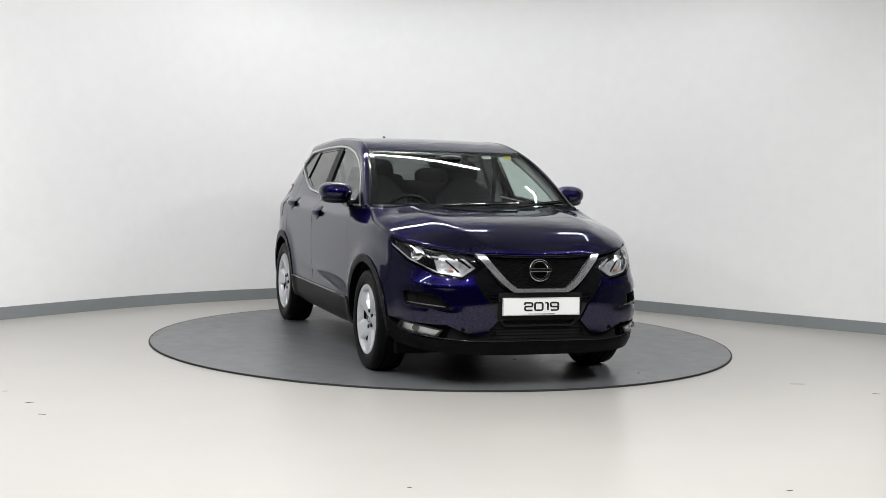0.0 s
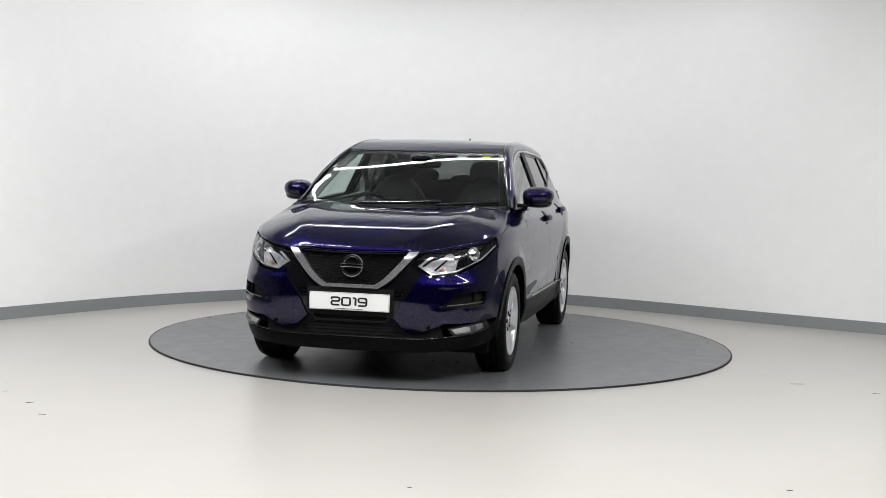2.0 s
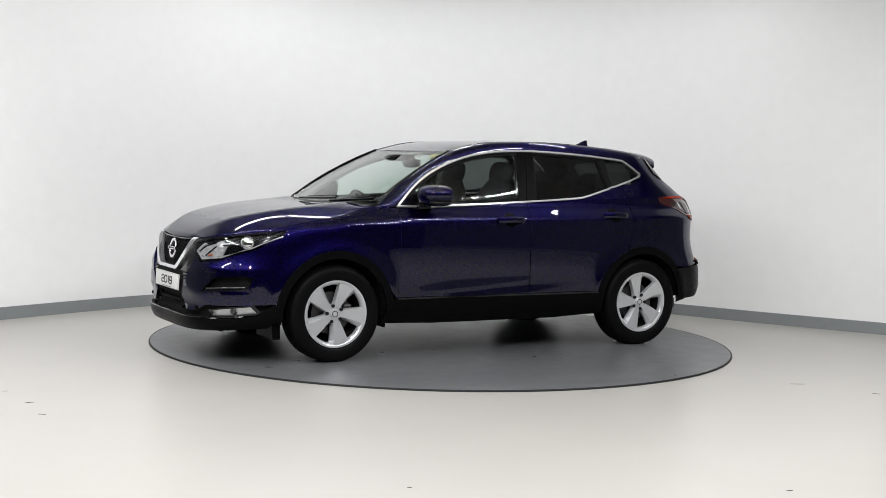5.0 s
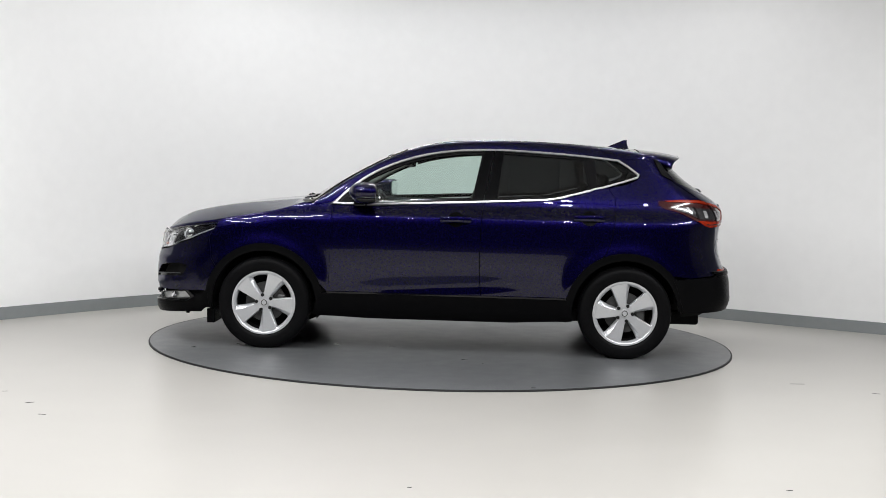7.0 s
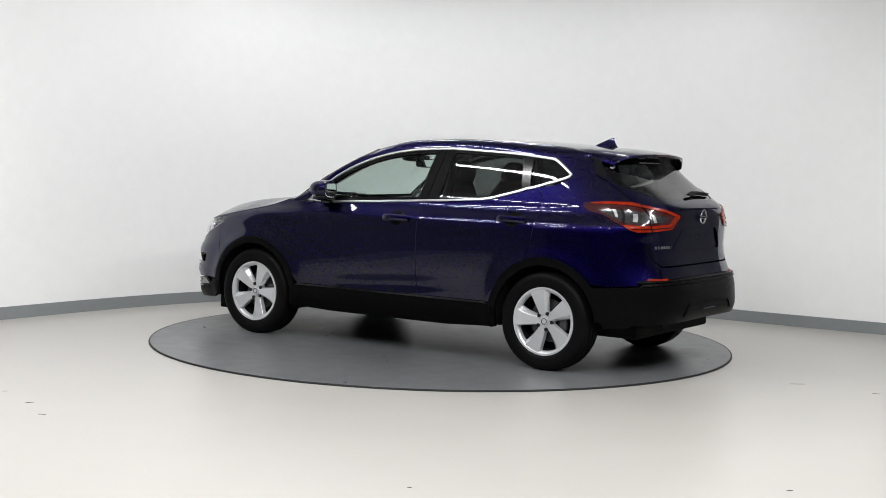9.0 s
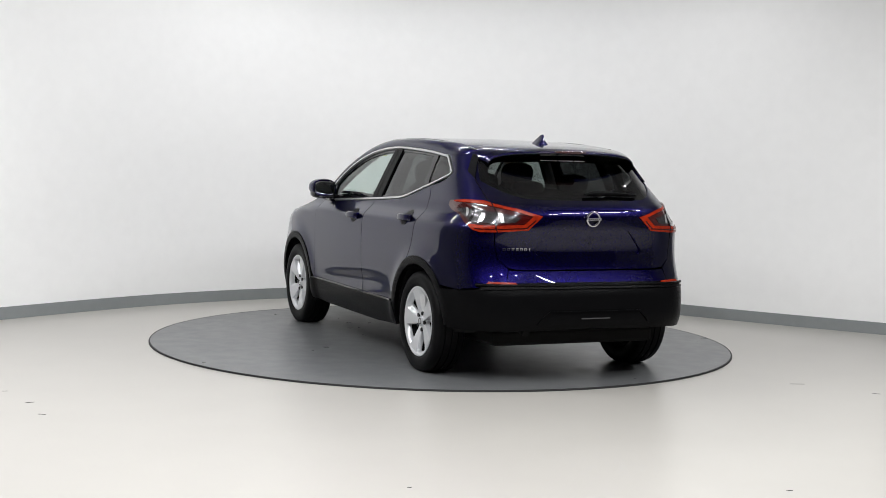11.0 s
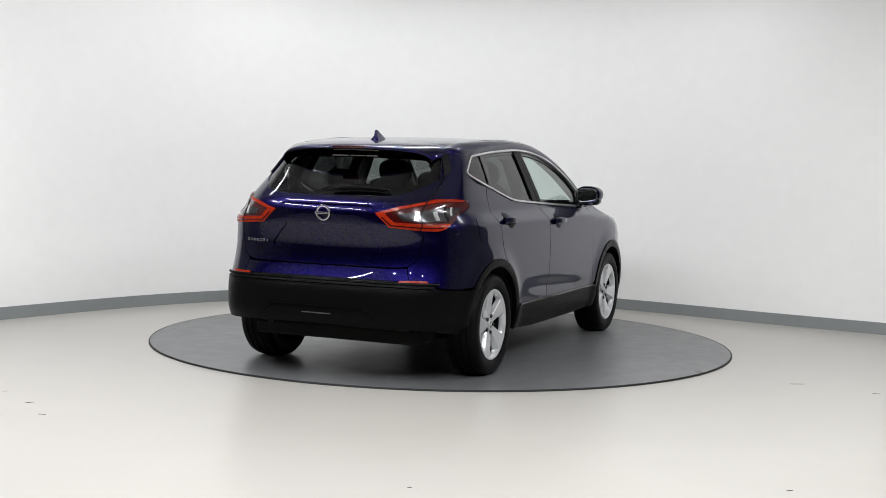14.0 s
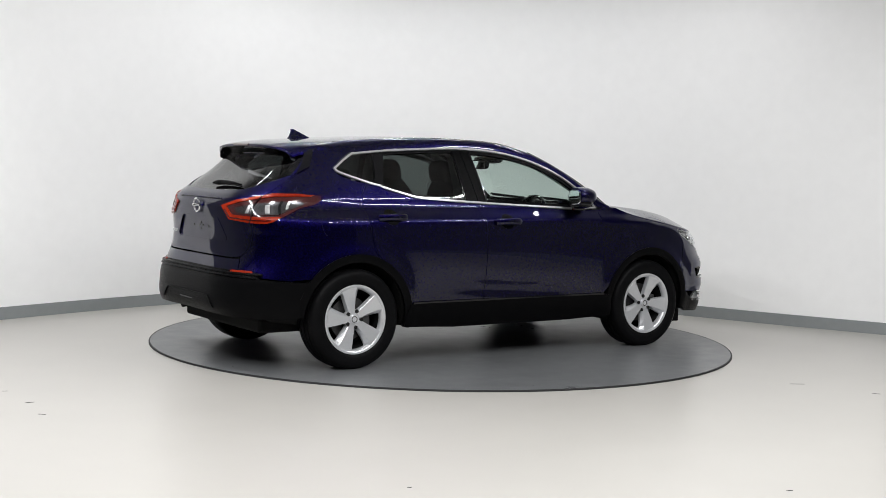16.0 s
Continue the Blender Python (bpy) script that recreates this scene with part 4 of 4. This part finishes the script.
            part("parking_sensor", cyl(0.012, 0.02, Matrix.Translation((p.x - 0.004, y * sd, z)) @ pose(0, 0, 0, 0, 90, 20 * sd), 16), BLACKP, car, "small round parking sensor")
    # thin edge along the lip
    pts = []
    for k in range(41):
        y = -0.78 + 1.56 * k / 40
        h = 0.300 + 0.030 * max(0, abs(y) - 0.45) / 0.33
        u = uf(y, h)
        pts.append(skin(u, h) + skin_normal(u, h) * 0.008)
    tube("lip_edge", pts, 0.004, GLOSSB, car, "thin glossy edge along the bumper lip")
    # display plate with the year
    pl = new("display_plate", None)
    pl.parent = car
    pl.matrix_basis = Matrix.Translation((2.248, 0, 0.518)) @ pose(0, 0, 0, 90, 0, 90) @ pose(0, 0, 0, -3, 0, 0)
    part("board", box(-0.262, 0.262, -0.055, 0.055, -0.008, 0.0, 0.002), WHITEP, pl, "white display board with a thin border")
    for a in ((-0.258, 0.258, 0.0505, 0.0515), (-0.258, 0.258, -0.0515, -0.0505), (-0.2585, -0.2575, -0.0515, 0.0515), (0.2575, 0.2585, -0.0515, 0.0515)):
        part("border", box(a[0], a[1], a[2], a[3], -0.0005, 0.0008), INK, pl)
    # broad square numerals drawn as ribbons with rounded corners
    w, h, k = 0.052, 0.047, 0.0130
    shapes = (([(0, 0.70 * h), (0, h), (w, h), (w, 0.5 * h), (0, 0.5 * h), (0, 0), (w, 0)], False, -0.0985),
              ([(0, 0), (w, 0), (w, h), (0, h)], True, -0.0295),
              ([(0, h), (0.018, h), (0.018, 0)], False, 0.0405),
              ([(0, 0), (w, 0), (w, h), (0, h), (0, 0.46 * h), (w, 0.46 * h)], False, 0.0775))
    for pts, ring, x0 in shapes:
        part("numeral", ribbon(pts, ring, k, 0.0012), INK, pl, "black square numeral").matrix_basis = Matrix.Translation((x0 - 0.016, -h / 2, 0.0002))
    part("small_print", box(-0.09, 0.09, -0.0475, -0.0445, -0.0005, 0.0008), INK, pl, "tiny dark print")


def car_rear(car):
    for sd in (1, -1):
        # tail lamp: outer part on the wing, inner part on the tailgate
        o = R((0.362, 1.078), (0.455, 0.990), (0.640, 0.975)) + S((-1.93, 0.972), (-1.89, 0.985), (-1.80, 1.030), (-1.70, 1.075), (-1.60, 1.098), (-1.55, 1.126), (-1.546, 1.158), (-1.70, 1.168), (-1.85, 1.166)) + R((0.63, 1.148), (0.50, 1.118))
        lamp = panel("tail_lamp", o, DARKRED, car, "red and clear wraparound tail lamp", off=0.004, thick=0.03, side=sd)
        band = R((0.362, 1.078), (0.455, 0.990), (0.640, 0.975)) + S((-1.93, 0.972), (-1.89, 0.985), (-1.840, 1.016), (-1.93, 1.012)) + R((0.64, 1.014), (0.484, 1.024), (0.425, 1.076), (0.52, 1.104), (0.62, 1.128)) + \
            S((-1.85, 1.146), (-1.72, 1.150), (-1.62, 1.150), (-1.59, 1.158), (-1.70, 1.167), (-1.85, 1.165)) + R((0.63, 1.147), (0.50, 1.118))
        panel("red_band", band, REDL, lamp, "bright red light band", off=0.009, thick=0.008, side=sd, step=0.025)
        clear = R((0.50, 1.070), (0.535, 1.036), (0.64, 1.028)) + S((-1.93, 1.026), (-1.85, 1.028), (-1.80, 1.050), (-1.72, 1.080), (-1.67, 1.098), (-1.68, 1.116), (-1.75, 1.116), (-1.85, 1.112)) + R((0.62, 1.096))
        panel("reversing_lens", clear, TAILIN, lamp, "smoked clear lens with silver reflector", off=0.007, thick=0.006, side=sd, step=0.03)
        line = R((0.405, 1.052), (0.462, 1.000), (0.640, 0.990)) + S((-1.93, 0.988), (-1.90, 0.991), (-1.90, 0.996), (-1.93, 0.994)) + R((0.640, 0.996), (0.468, 1.006), (0.412, 1.056))
        panel("band_line", line, DARKRED, lamp, "", off=0.0105, thick=0.003, side=sd, step=0.025)
        panel("lamp_seam", R((0.638, 0.975), (0.644, 0.975), (0.644, 1.15), (0.638, 1.15)), GLOSSB, lamp, "", off=0.011, thick=0.006, side=sd)
        panel("lamp_bulb", S((-1.92, 1.035), (-1.895, 1.037), (-1.88, 1.090), (-1.905, 1.090)), LAMPIN, lamp, "bright inner reflector", off=0.009, thick=0.004, side=sd, step=0.02)
        panel("lamp_bulb", R((0.600, 1.034), (0.620, 1.034), (0.622, 1.090), (0.604, 1.086)), LAMPIN, lamp, "", off=0.009, thick=0.004, side=sd)
        panel("lamp_bulb", S((-1.80, 1.060), (-1.78, 1.068), (-1.75, 1.118), (-1.77, 1.118)), LAMPIN, lamp, "", off=0.009, thick=0.004, side=sd, step=0.02)
        panel("lamp_fin", S((-1.85, 1.030), (-1.835, 1.036), (-1.80, 1.120), (-1.815, 1.120)), GLOSSB, lamp, "", off=0.010, thick=0.004, side=sd, step=0.02)
        # reflectors
        panel("rear_reflector", R((0.535, 0.644), (0.715, 0.644), (0.70, 0.664), (0.545, 0.662)), REDL, car, "red bumper reflector", off=0.006, thick=0.01, side=sd)
    # tailgate with glass and plate recess
    gate = [(0.0, 0.742), (0.50, 0.742), (0.571, 0.750), (0.633, 0.80), (0.650, 0.90), (0.655, 0.985), (0.647, 1.085), (0.643, 1.15), (0.644, 1.20), (0.640, 1.29), (0.606, 1.40), (0.581, 1.456), (0.3, 1.470), (0.0, 1.475)]
    full = R(*gate) + R(*[(-y, z) for y, z in reversed(gate[1:-1])])
    gl = [(0.0, 1.178), (0.30, 1.180), (0.45, 1.188), (0.54, 1.222), (0.625, 1.292), (0.590, 1.40), (0.565, 1.448), (0.3, 1.463), (0.0, 1.467)]
    glass = R(*gl) + R(*[(-y, z) for y, z in reversed(gl[1:-1])])
    rec = [(0.0, 0.835), (0.375, 0.835), (0.395, 0.86), (0.285, 0.990), (0.0, 0.990)]
    recess = R(*rec) + R(*[(-y, z) for y, z in reversed(rec[1:-1])])
    tg = panel("tailgate", full, PAINT, car, "", holes=[glass, recess])
    panel("plate_recess", recess, PAINT, tg, "recessed number plate panel, empty", off=-0.010, thick=0.0)
    rim = inset(recess, -0.006)
    panel("recess_edge", rim, PAINT, tg, "", off=0.003, thick=0.030, holes=[inset(recess, 0.002)])
    for y, z in ((-0.03, 0.93), (0.03, 0.925), (0.0, 0.945), (0.002, 0.905), (-0.12, 0.925), (0.12, 0.925)):
        p = skin(ur(y, z), z)
        part("screw_hole", cyl(0.006, 0.006, Matrix.Translation((p.x + 0.009, p.y, z)) @ pose(0, 0, 0, 0, 90, 0), 10), INK, tg)
    panel("rear_window", glass, REARGL, tg, "dark tinted rear window", off=-0.006, thick=0)
    inner = [(0.0, 1.205), (0.30, 1.208), (0.42, 1.215), (0.49, 1.24), (0.575, 1.300), (0.55, 1.385), (0.50, 1.415), (0.3, 1.425), (0.0, 1.428)]
    panel("glass_border", glass, GLOSSB, tg, "black printed glass border", off=-0.009, thick=0, holes=[R(*inner) + R(*[(-y, z) for y, z in reversed(inner[1:-1])])])
    # tailgate brow and strip over the plate
    panel("tailgate_brow", R((-0.34, 1.115), (-0.31, 1.128), (0.31, 1.128), (0.34, 1.115), (0.30, 1.120), (-0.30, 1.120)), PAINT, tg, "", off=0.010, thick=0.012)
    # sticker on the rear glass: dealer's web address as plain bars
    for y0, y1, m in ((0.045, 0.17, PAPER), (-0.075, 0.035, PAPER), (-0.165, -0.085, PAPER)):
        panel("window_sticker", R((y0, 1.432), (y1, 1.432), (y1, 1.438), (y0, 1.438)), m, tg, "thin white sticker bar", off=-0.003, thick=0)
    # wiper
    pts = []
    for k in range(13):
        y = 0.0 - 0.40 * k / 12
        z = 1.206 + 0.008 * math.sin(math.pi * k / 12)
        u = ur(y, z)
        pts.append(skin(u, z) + skin_normal(u, z) * 0.016)
    bm = bmesh.new()
    rings = []
    for k, p in enumerate(pts):
        t = k / 12
        h = 0.021 * (1 - 0.72 * t) * min(1, 0.35 + 4 * t)
        rings.append([bm.verts.new(p + Vector((-0.012 * math.cos(a) * (1 - 0.5 * t), 0, h * math.sin(a)))) for a in [2 * math.pi * q / 10 for q in range(10)]])
    for a, b in zip(rings, rings[1:]):
        for q in range(10):
            bm.faces.new([a[q], a[(q + 1) % 10], b[(q + 1) % 10], b[q]])
    bm.faces.new(rings[0]), bm.faces.new(rings[-1][::-1])
    w = part("rear_wiper", bm, BLACKP, tg, "slim black rear wiper", True)
    tube("wiper_blade", [p + Vector((0.006, 0, -0.012)) for p in pts[3:]], 0.005, RUBBER, w)
    p = skin(UT, 1.066)
    emblem(car, "rear_badge", Matrix.Translation((p.x - 0.012, 0, 1.066)) @ pose(0, 0, 0, 90, 0, -90) @ pose(0, 0, 0, 4, 0, 0), 0.045)
    # model script as plain bars
    for k in range(7):
        y = 0.598 - 0.027 * k
        z = 0.868
        wd = 0.009 if k < 6 else 0.003
        panel("script_bar", R((y - wd, z - 0.009), (y + wd, z - 0.009), (y + wd, z + 0.009), (y - wd, z + 0.009)), CHROME, tg, "small chrome script bar", off=0.004, thick=0.004, holes=[R((y - wd * 0.5, z - 0.005), (y + wd * 0.5, z - 0.005), (y + wd * 0.5, z + 0.005), (y - wd * 0.5, z + 0.005))] if k in (0, 1, 4, 5) else ())
    # bumper: painted upper part, black lower part
    up = [(0.0, 0.664), (0.535, 0.660), (0.595, 0.668), (0.574, 0.736), (0.50, 0.732), (0.0, 0.732)]
    panel("rear_bumper", R(*up) + R(*[(-y, z) for y, z in reversed(up[1:-1])]), PAINT, car, "", off=0.0)
    low = R((0.0, 0.372), (0.3, 0.368), (0.6, 0.360), (0.74, 0.354)) + S((-1.85, 0.350), (-1.745, 0.352), (-1.728, 0.42), (-1.682, 0.553), (-1.66, 0.592), (-1.80, 0.598)) + R((0.755, 0.612), (0.738, 0.630), (0.735, 0.645), (0.53, 0.640), (0.51, 0.656), (0.0, 0.660))
    for sd in (1, -1):
        panel("bumper_cover", low, BLACKP, car, "black textured lower bumper", off=0.008, thick=0.03, side=sd)
    panel("bumper_step", R((-0.74, 0.612), (-0.73, 0.626), (-0.5, 0.630), (0.5, 0.630), (0.73, 0.626), (0.74, 0.612), (0.5, 0.618), (-0.5, 0.618)), BLACKP, car, "", off=0.018, thick=0.012)
    panel("bumper_step", R((-0.42, 0.405), (-0.34, 0.482), (0.34, 0.482), (0.42, 0.405), (0.40, 0.405), (0.33, 0.474), (-0.33, 0.474), (-0.40, 0.405)), BLACKP, car, "", off=0.016, thick=0.01)
    for sd in (1, -1):
        # ledge along the bumper's top, and the fin beside the rear glass
        pts = []
        for k in range(25):
            y = 0.76 * k / 24
            u = ur(y, 0.640)
            pts.append(skin(u, 0.640) + skin_normal(u, 0.640) * 0.012)
        tube("bumper_ledge", [Vector((p.x, p.y * sd, p.z)) for p in pts], 0.009, BLACKP, car, "rounded ledge along the bumper's top")
        panel("spoiler_fin", R((0.640, 1.300), (0.648, 1.345), (0.614, 1.412), (0.588, 1.458), (0.560, 1.452), (0.596, 1.392)), GLOSSB, car, "gloss black fin beside the rear glass", off=0.010, thick=0.018, side=sd, step=0.03)
    panel("tow_flap", R((-0.105, 0.432), (0.105, 0.432), (0.105, 0.438), (-0.105, 0.438)), DARKTRIM, car, "", off=0.012, thick=0.006)
    part("rear_valance", box(-1.98, -1.72, -0.56, 0.56, 0.335, 0.43, 0.03), BLACKP, car, "black lower valance")
    part("silencer", box(-1.86, -1.62, -0.50, -0.06, 0.300, 0.385, 0.035), LINER, car, "dark exhaust silencer")
    part("exhaust_pipe", cyl(0.025, 0.16, Matrix.Translation((-1.93, 0.42, 0.345)) @ pose(0, 0, 0, 0, 80, 0), 20), LINER, car, "dark exhaust pipe")


def ellipsoid(bm_scale, centre, power=2.6, seg=28):
    bm = bmesh.new()
    bmesh.ops.create_uvsphere(bm, u_segments=seg, v_segments=seg // 2, radius=1)
    for v in bm.verts:
        c = v.co
        k = (abs(c.x) ** power + abs(c.y) ** power + abs(c.z) ** power) ** (-1 / power)
        v.co = Vector((c.x * k * bm_scale[0] + centre[0], c.y * k * bm_scale[1] + centre[1], c.z * k * bm_scale[2] + centre[2]))
    return bm


def car_mirrors(car):
    for sd in (1, -1):
        m = new("door_mirror", None)
        m.parent = car
        bm = ellipsoid((0.125, 0.112, 0.076), (0.0, 0.0, 0.0), 2.4, 40)
        for v in bm.verts:
            # blunt at the back, drawn out to a point outwards and forwards
            f = (v.co.y + 0.112) / 0.224
            v.co.z *= 0.86 + 0.16 * (1 - f)
            v.co.z += 0.008 * f
            if v.co.x < -0.055:
                v.co.x = -0.055 - (v.co.x + 0.055) * 0.02
            v.co.x -= 0.045 * f
            v.co = Vector((v.co.x + 0.60, (v.co.y + 0.925) * sd, v.co.z + 1.165))
        body = part("housing", bm, PAINT, m, "blue painted mirror housing", True)
        bm = ellipsoid((0.090, 0.104, 0.040), (0, 0, 0), 2.6, 32)
        for v in bm.verts:
            f = (v.co.y + 0.112) / 0.224
            if v.co.x < -0.055:
                v.co.x = -0.057
            v.co = Vector((v.co.x - 0.045 * f + 0.60, (v.co.y + 0.922) * sd, v.co.z + 1.125))
        part("lower_cover", bm, GLOSSB, m, "black lower mirror cover", True)
        bm = ellipsoid((0.004, 0.092, 0.056), (0, 0, 0), 3.4, 24)
        for v in bm.verts:
            f = (v.co.y + 0.112) / 0.224
            v.co = Vector((v.co.x - 0.045 * f + 0.542, (v.co.y + 0.925) * sd, v.co.z + 1.166))
        part("mirror_glass", bm, MIRRORM, m, "silvered mirror glass", True)
        bm = box(0.58, 0.68, min(0.775 * sd, 0.86 * sd), max(0.775 * sd, 0.86 * sd), 1.062, 1.115, 0.014)
        part("mirror_foot", bm, GLOSSB, m, "black mirror foot")
        tube("repeater_line", [(0.70 - 0.012 * k * k / 16 - 0.05 * k / 8, (0.845 + 0.021 * k) * sd, 1.172 + 0.001 * k) for k in range(9)], 0.004, GLOSSB, m, "slim side repeater line")


def cabin(car):
    def seat(y, x, name="front_seat"):
        s = new(name, None)
        s.parent = car
        bm = ellipsoid((0.26, 0.25, 0.10), (x, y, 0.66), 3.2, 24)
        part("cushion", bm, CLOTH, s, "", True)
        bm = ellipsoid((0.085, 0.245, 0.34), (0, 0, 0), 3.0, 28)
        bmesh.ops.transform(bm, matrix=Matrix.Translation((x - 0.30, y, 0.97)) @ pose(0, 0, 0, 0, -18, 0), verts=bm.verts)
        for v in bm.verts:
            if v.co.z > 1.1:
                v.co.y = y + (v.co.y - y) * (1 - 0.55 * (v.co.z - 1.1) / 0.22)
        part("backrest", bm, CLOTH, s, "dark cloth backrest", True)
        bm = ellipsoid((0.050, 0.135, 0.095), (0, 0, 0), 2.8, 24)
        bmesh.ops.transform(bm, matrix=Matrix.Translation((x - 0.405, y, 1.318)) @ pose(0, 0, 0, 0, -12, 0), verts=bm.verts)
        part("headrest", bm, CLOTH, s, "dark cloth headrest", True)
        for k in (-0.05, 0.05):
            part("headrest_rod", cyl(0.006, 0.14, Matrix.Translation((x - 0.39, y + k, 1.24)) @ pose(0, 0, 0, 0, -12, 0), 8), CHROME, s)
    seat(0.36, 0.10)
    seat(-0.36, 0.10)
    bench = new("rear_bench", None)
    bench.parent = car
    bm = ellipsoid((0.26, 0.64, 0.10), (-0.72, 0, 0.68), 4.0, 28)
    part("cushion", bm, CLOTH, bench, "", True)
    bm = ellipsoid((0.085, 0.64, 0.30), (0, 0, 0), 4.5, 32)
    bmesh.ops.transform(bm, matrix=Matrix.Translation((-1.06, 0, 0.94)) @ pose(0, 0, 0, 0, -20, 0), verts=bm.verts)
    part("backrest", bm, CLOTH, bench, "dark cloth rear backrest", True)
    for y in (-0.36, 0.0, 0.36):
        bm = ellipsoid((0.045, 0.125, 0.068 if y else 0.05), (-1.17, y, 1.27 if y else 1.235), 2.8, 20)
        part("headrest", bm, CLOTH, bench, "dark cloth headrest", True)
    # dashboard
    rows = []
    for k in range(-10, 11):
        s = abs(k) / 10
        y = 0.72 * k / 10
        rows.append([Vector((x - 0.16 * s * s, y, z)) for x, z in ((1.08, 1.04), (0.95, 1.055), (0.80, 1.045), (0.70, 1.02), (0.655, 0.96), (0.67, 0.85), (0.74, 0.70), (0.86, 0.55))])
    sheet("dashboard", rows, TRIMD, car, "dark soft-touch dashboard", 0.02)
    part("binnacle", ellipsoid((0.10, 0.17, 0.055), (0.72, -0.36, 1.045), 2.8, 24), TRIMD, car, "hooded instrument binnacle", True)
    # steering wheel, right-hand drive
    sw = new("steering_wheel", None)
    sw.parent = car
    sw.matrix_basis = Matrix.Translation((0.52, -0.36, 0.985)) @ pose(0, 0, 0, 0, -64, 0)
    tube("rim", [(0.182 * math.cos(2 * math.pi * k / 36), 0.182 * math.sin(2 * math.pi * k / 36), 0) for k in range(36)], 0.0155, GLOSSB, sw, "black leather steering wheel rim", True, 10)
    part("hub", ellipsoid((0.075, 0.085, 0.03), (0, 0, 0.02), 2.8, 20), TRIMD, sw, "", True)
    for a in (0, 180, 270):
        t = radians(a + 90)
        tube("spoke", [(0.06 * math.cos(t), 0.06 * math.sin(t), 0.012), (0.178 * math.cos(t), 0.178 * math.sin(t), 0.0)], 0.014, TRIMD, sw)
    # inside mirror and sensor housing
    im = new("inside_mirror", None)
    im.parent = car
    part("sensor_housing", ellipsoid((0.11, 0.095, 0.030), (0.395, 0, 1.425), 2.8, 24), GLOSSB, im, "black sensor housing behind the screen", True)
    part("mirror_head", ellipsoid((0.022, 0.125, 0.036), (0.30, 0.0, 1.385), 3.4, 24), GLOSSB, im, "black inside mirror", True)
    part("mirror_pane", box(0.274, 0.279, -0.112, 0.112, 1.356, 1.413, 0.002), MIRRORM, im, "silvered mirror glass")
    for sd in (1, -1):
        # sun visor, inner pillars
        part("sun_visor", box(0.18, 0.34, 0.16 if sd > 0 else -0.52, 0.52 if sd > 0 else -0.16, 1.452, 1.468, 0.006), TRIML, car, "grey sun visor")
        tube("pillar_trim", [Vector((p.x - 0.045, (p.y - 0.028) * sd, p.z - 0.035)) for p in spline3(ROOF_EDGE[:5], 14)], 0.030, TRIML, car, "grey inner pillar trim")
        tube("pillar_trim", [(-0.33, 0.70 * sd, 1.02), (-0.34, 0.655 * sd, 1.2), (-0.345, 0.575 * sd, 1.42), (-0.35, 0.53 * sd, 1.47)], 0.046, TRIML, car, "grey inner pillar trim")
        tube("pillar_trim", [(-1.25, 0.66 * sd, 1.12), (-1.46, 0.585 * sd, 1.24), (-1.50, 0.52 * sd, 1.36), (-1.46, 0.48 * sd, 1.42)], 0.045, TRIMD, car)
        # seat belts
        tube("seat_belt", [(-0.30, 0.66 * sd, 1.40), (-0.27, 0.63 * sd, 1.15), (-0.25, 0.62 * sd, 0.80)], 0.018, TRIMD, car, "", False, 6, 0.25)
        # door top trim
        rows = [[skin(us(x, 1.06), 1.06) + Vector((0, -0.03, dz)) - Vector((0, dy, 0)) for dy, dz in ((0.0, 0.03), (0.05, 0.025), (0.10, 0.0), (0.11, -0.25))] for x in [0.80 - 2.2 * k / 16 for k in range(17)]]
        sheet("door_trim", rows, TRIMD, car, "dark inner door trim", 0, sd)
    part("parcel_shelf", box(-1.78, -1.16, -0.60, 0.60, 1.085, 1.11, 0.008), TRIMD, car, "dark parcel shelf")
    part("cabin_floor", box(-1.90, 1.55, -0.60, 0.60, 0.235, 0.33, 0.02), LINER, car, "dark floor pan")
    part("bulkhead", box(1.02, 1.06, -0.70, 0.70, 0.30, 1.02), LINER, car)
    part("engine_block", box(1.06, 1.95, -0.50, 0.50, 0.24, 0.78, 0.03), LINER, car, "dark engine bay filling")
    part("boot_floor", box(-1.95, -1.15, -0.56, 0.56, 0.33, 0.70, 0.02), LINER, car)
    # stickers on the screen
    for y0, y1, z, m, lab in ((0.455, 0.52, 1.458, YELLOW, "small yellow windscreen sticker"), (0.27, 0.345, 1.457, PAPER, "small white windscreen sticker")):
        bm = bmesh.new()
        vs = []
        for y, dz in ((y0, -0.013), (y1, -0.013), (y1, 0.013), (y0, 0.013)):
            s = y / 0.62
            vs.append(bm.verts.new((0.380 - 0.050 * s * s - dz * 1.75 + 0.020, y, z + dz - 0.012)))
        bm.faces.new(vs)
        part("screen_sticker", bm, m, car, lab)


def build_car():
    car = new("car", None)
    tagged(car, "dark metallic blue compact crossover car with alloy wheels", "car")
    for x in (WHEELBASE, -WHEELBASE):
        for sd in (1, -1):
            wheel(car, x, sd)
    car_body(car)
    car_front(car)
    car_rear(car)
    car_mirrors(car)
    cabin(car)
    return car


studio()
TURNTABLE = turntable()
CAR = build_car()


def motions():
    # the turntable turns clockwise at a steady rate, and carries the car
    rows, table = [], []
    for k in range(17):
        t = 1.0 * k
        deg = -70.935 - 15.905 * t
        a = radians(deg)
        ox, oy = -0.0442, -0.0963
        rows.append((t, pose(ox * math.cos(a) - oy * math.sin(a), ox * math.sin(a) + oy * math.cos(a), 0.001, 0, 0, deg)))
        table.append((t, pose(0, 0, 0, 0, 0, deg)))
    walk(CAR, rows)
    walk(TURNTABLE, table)


motions()
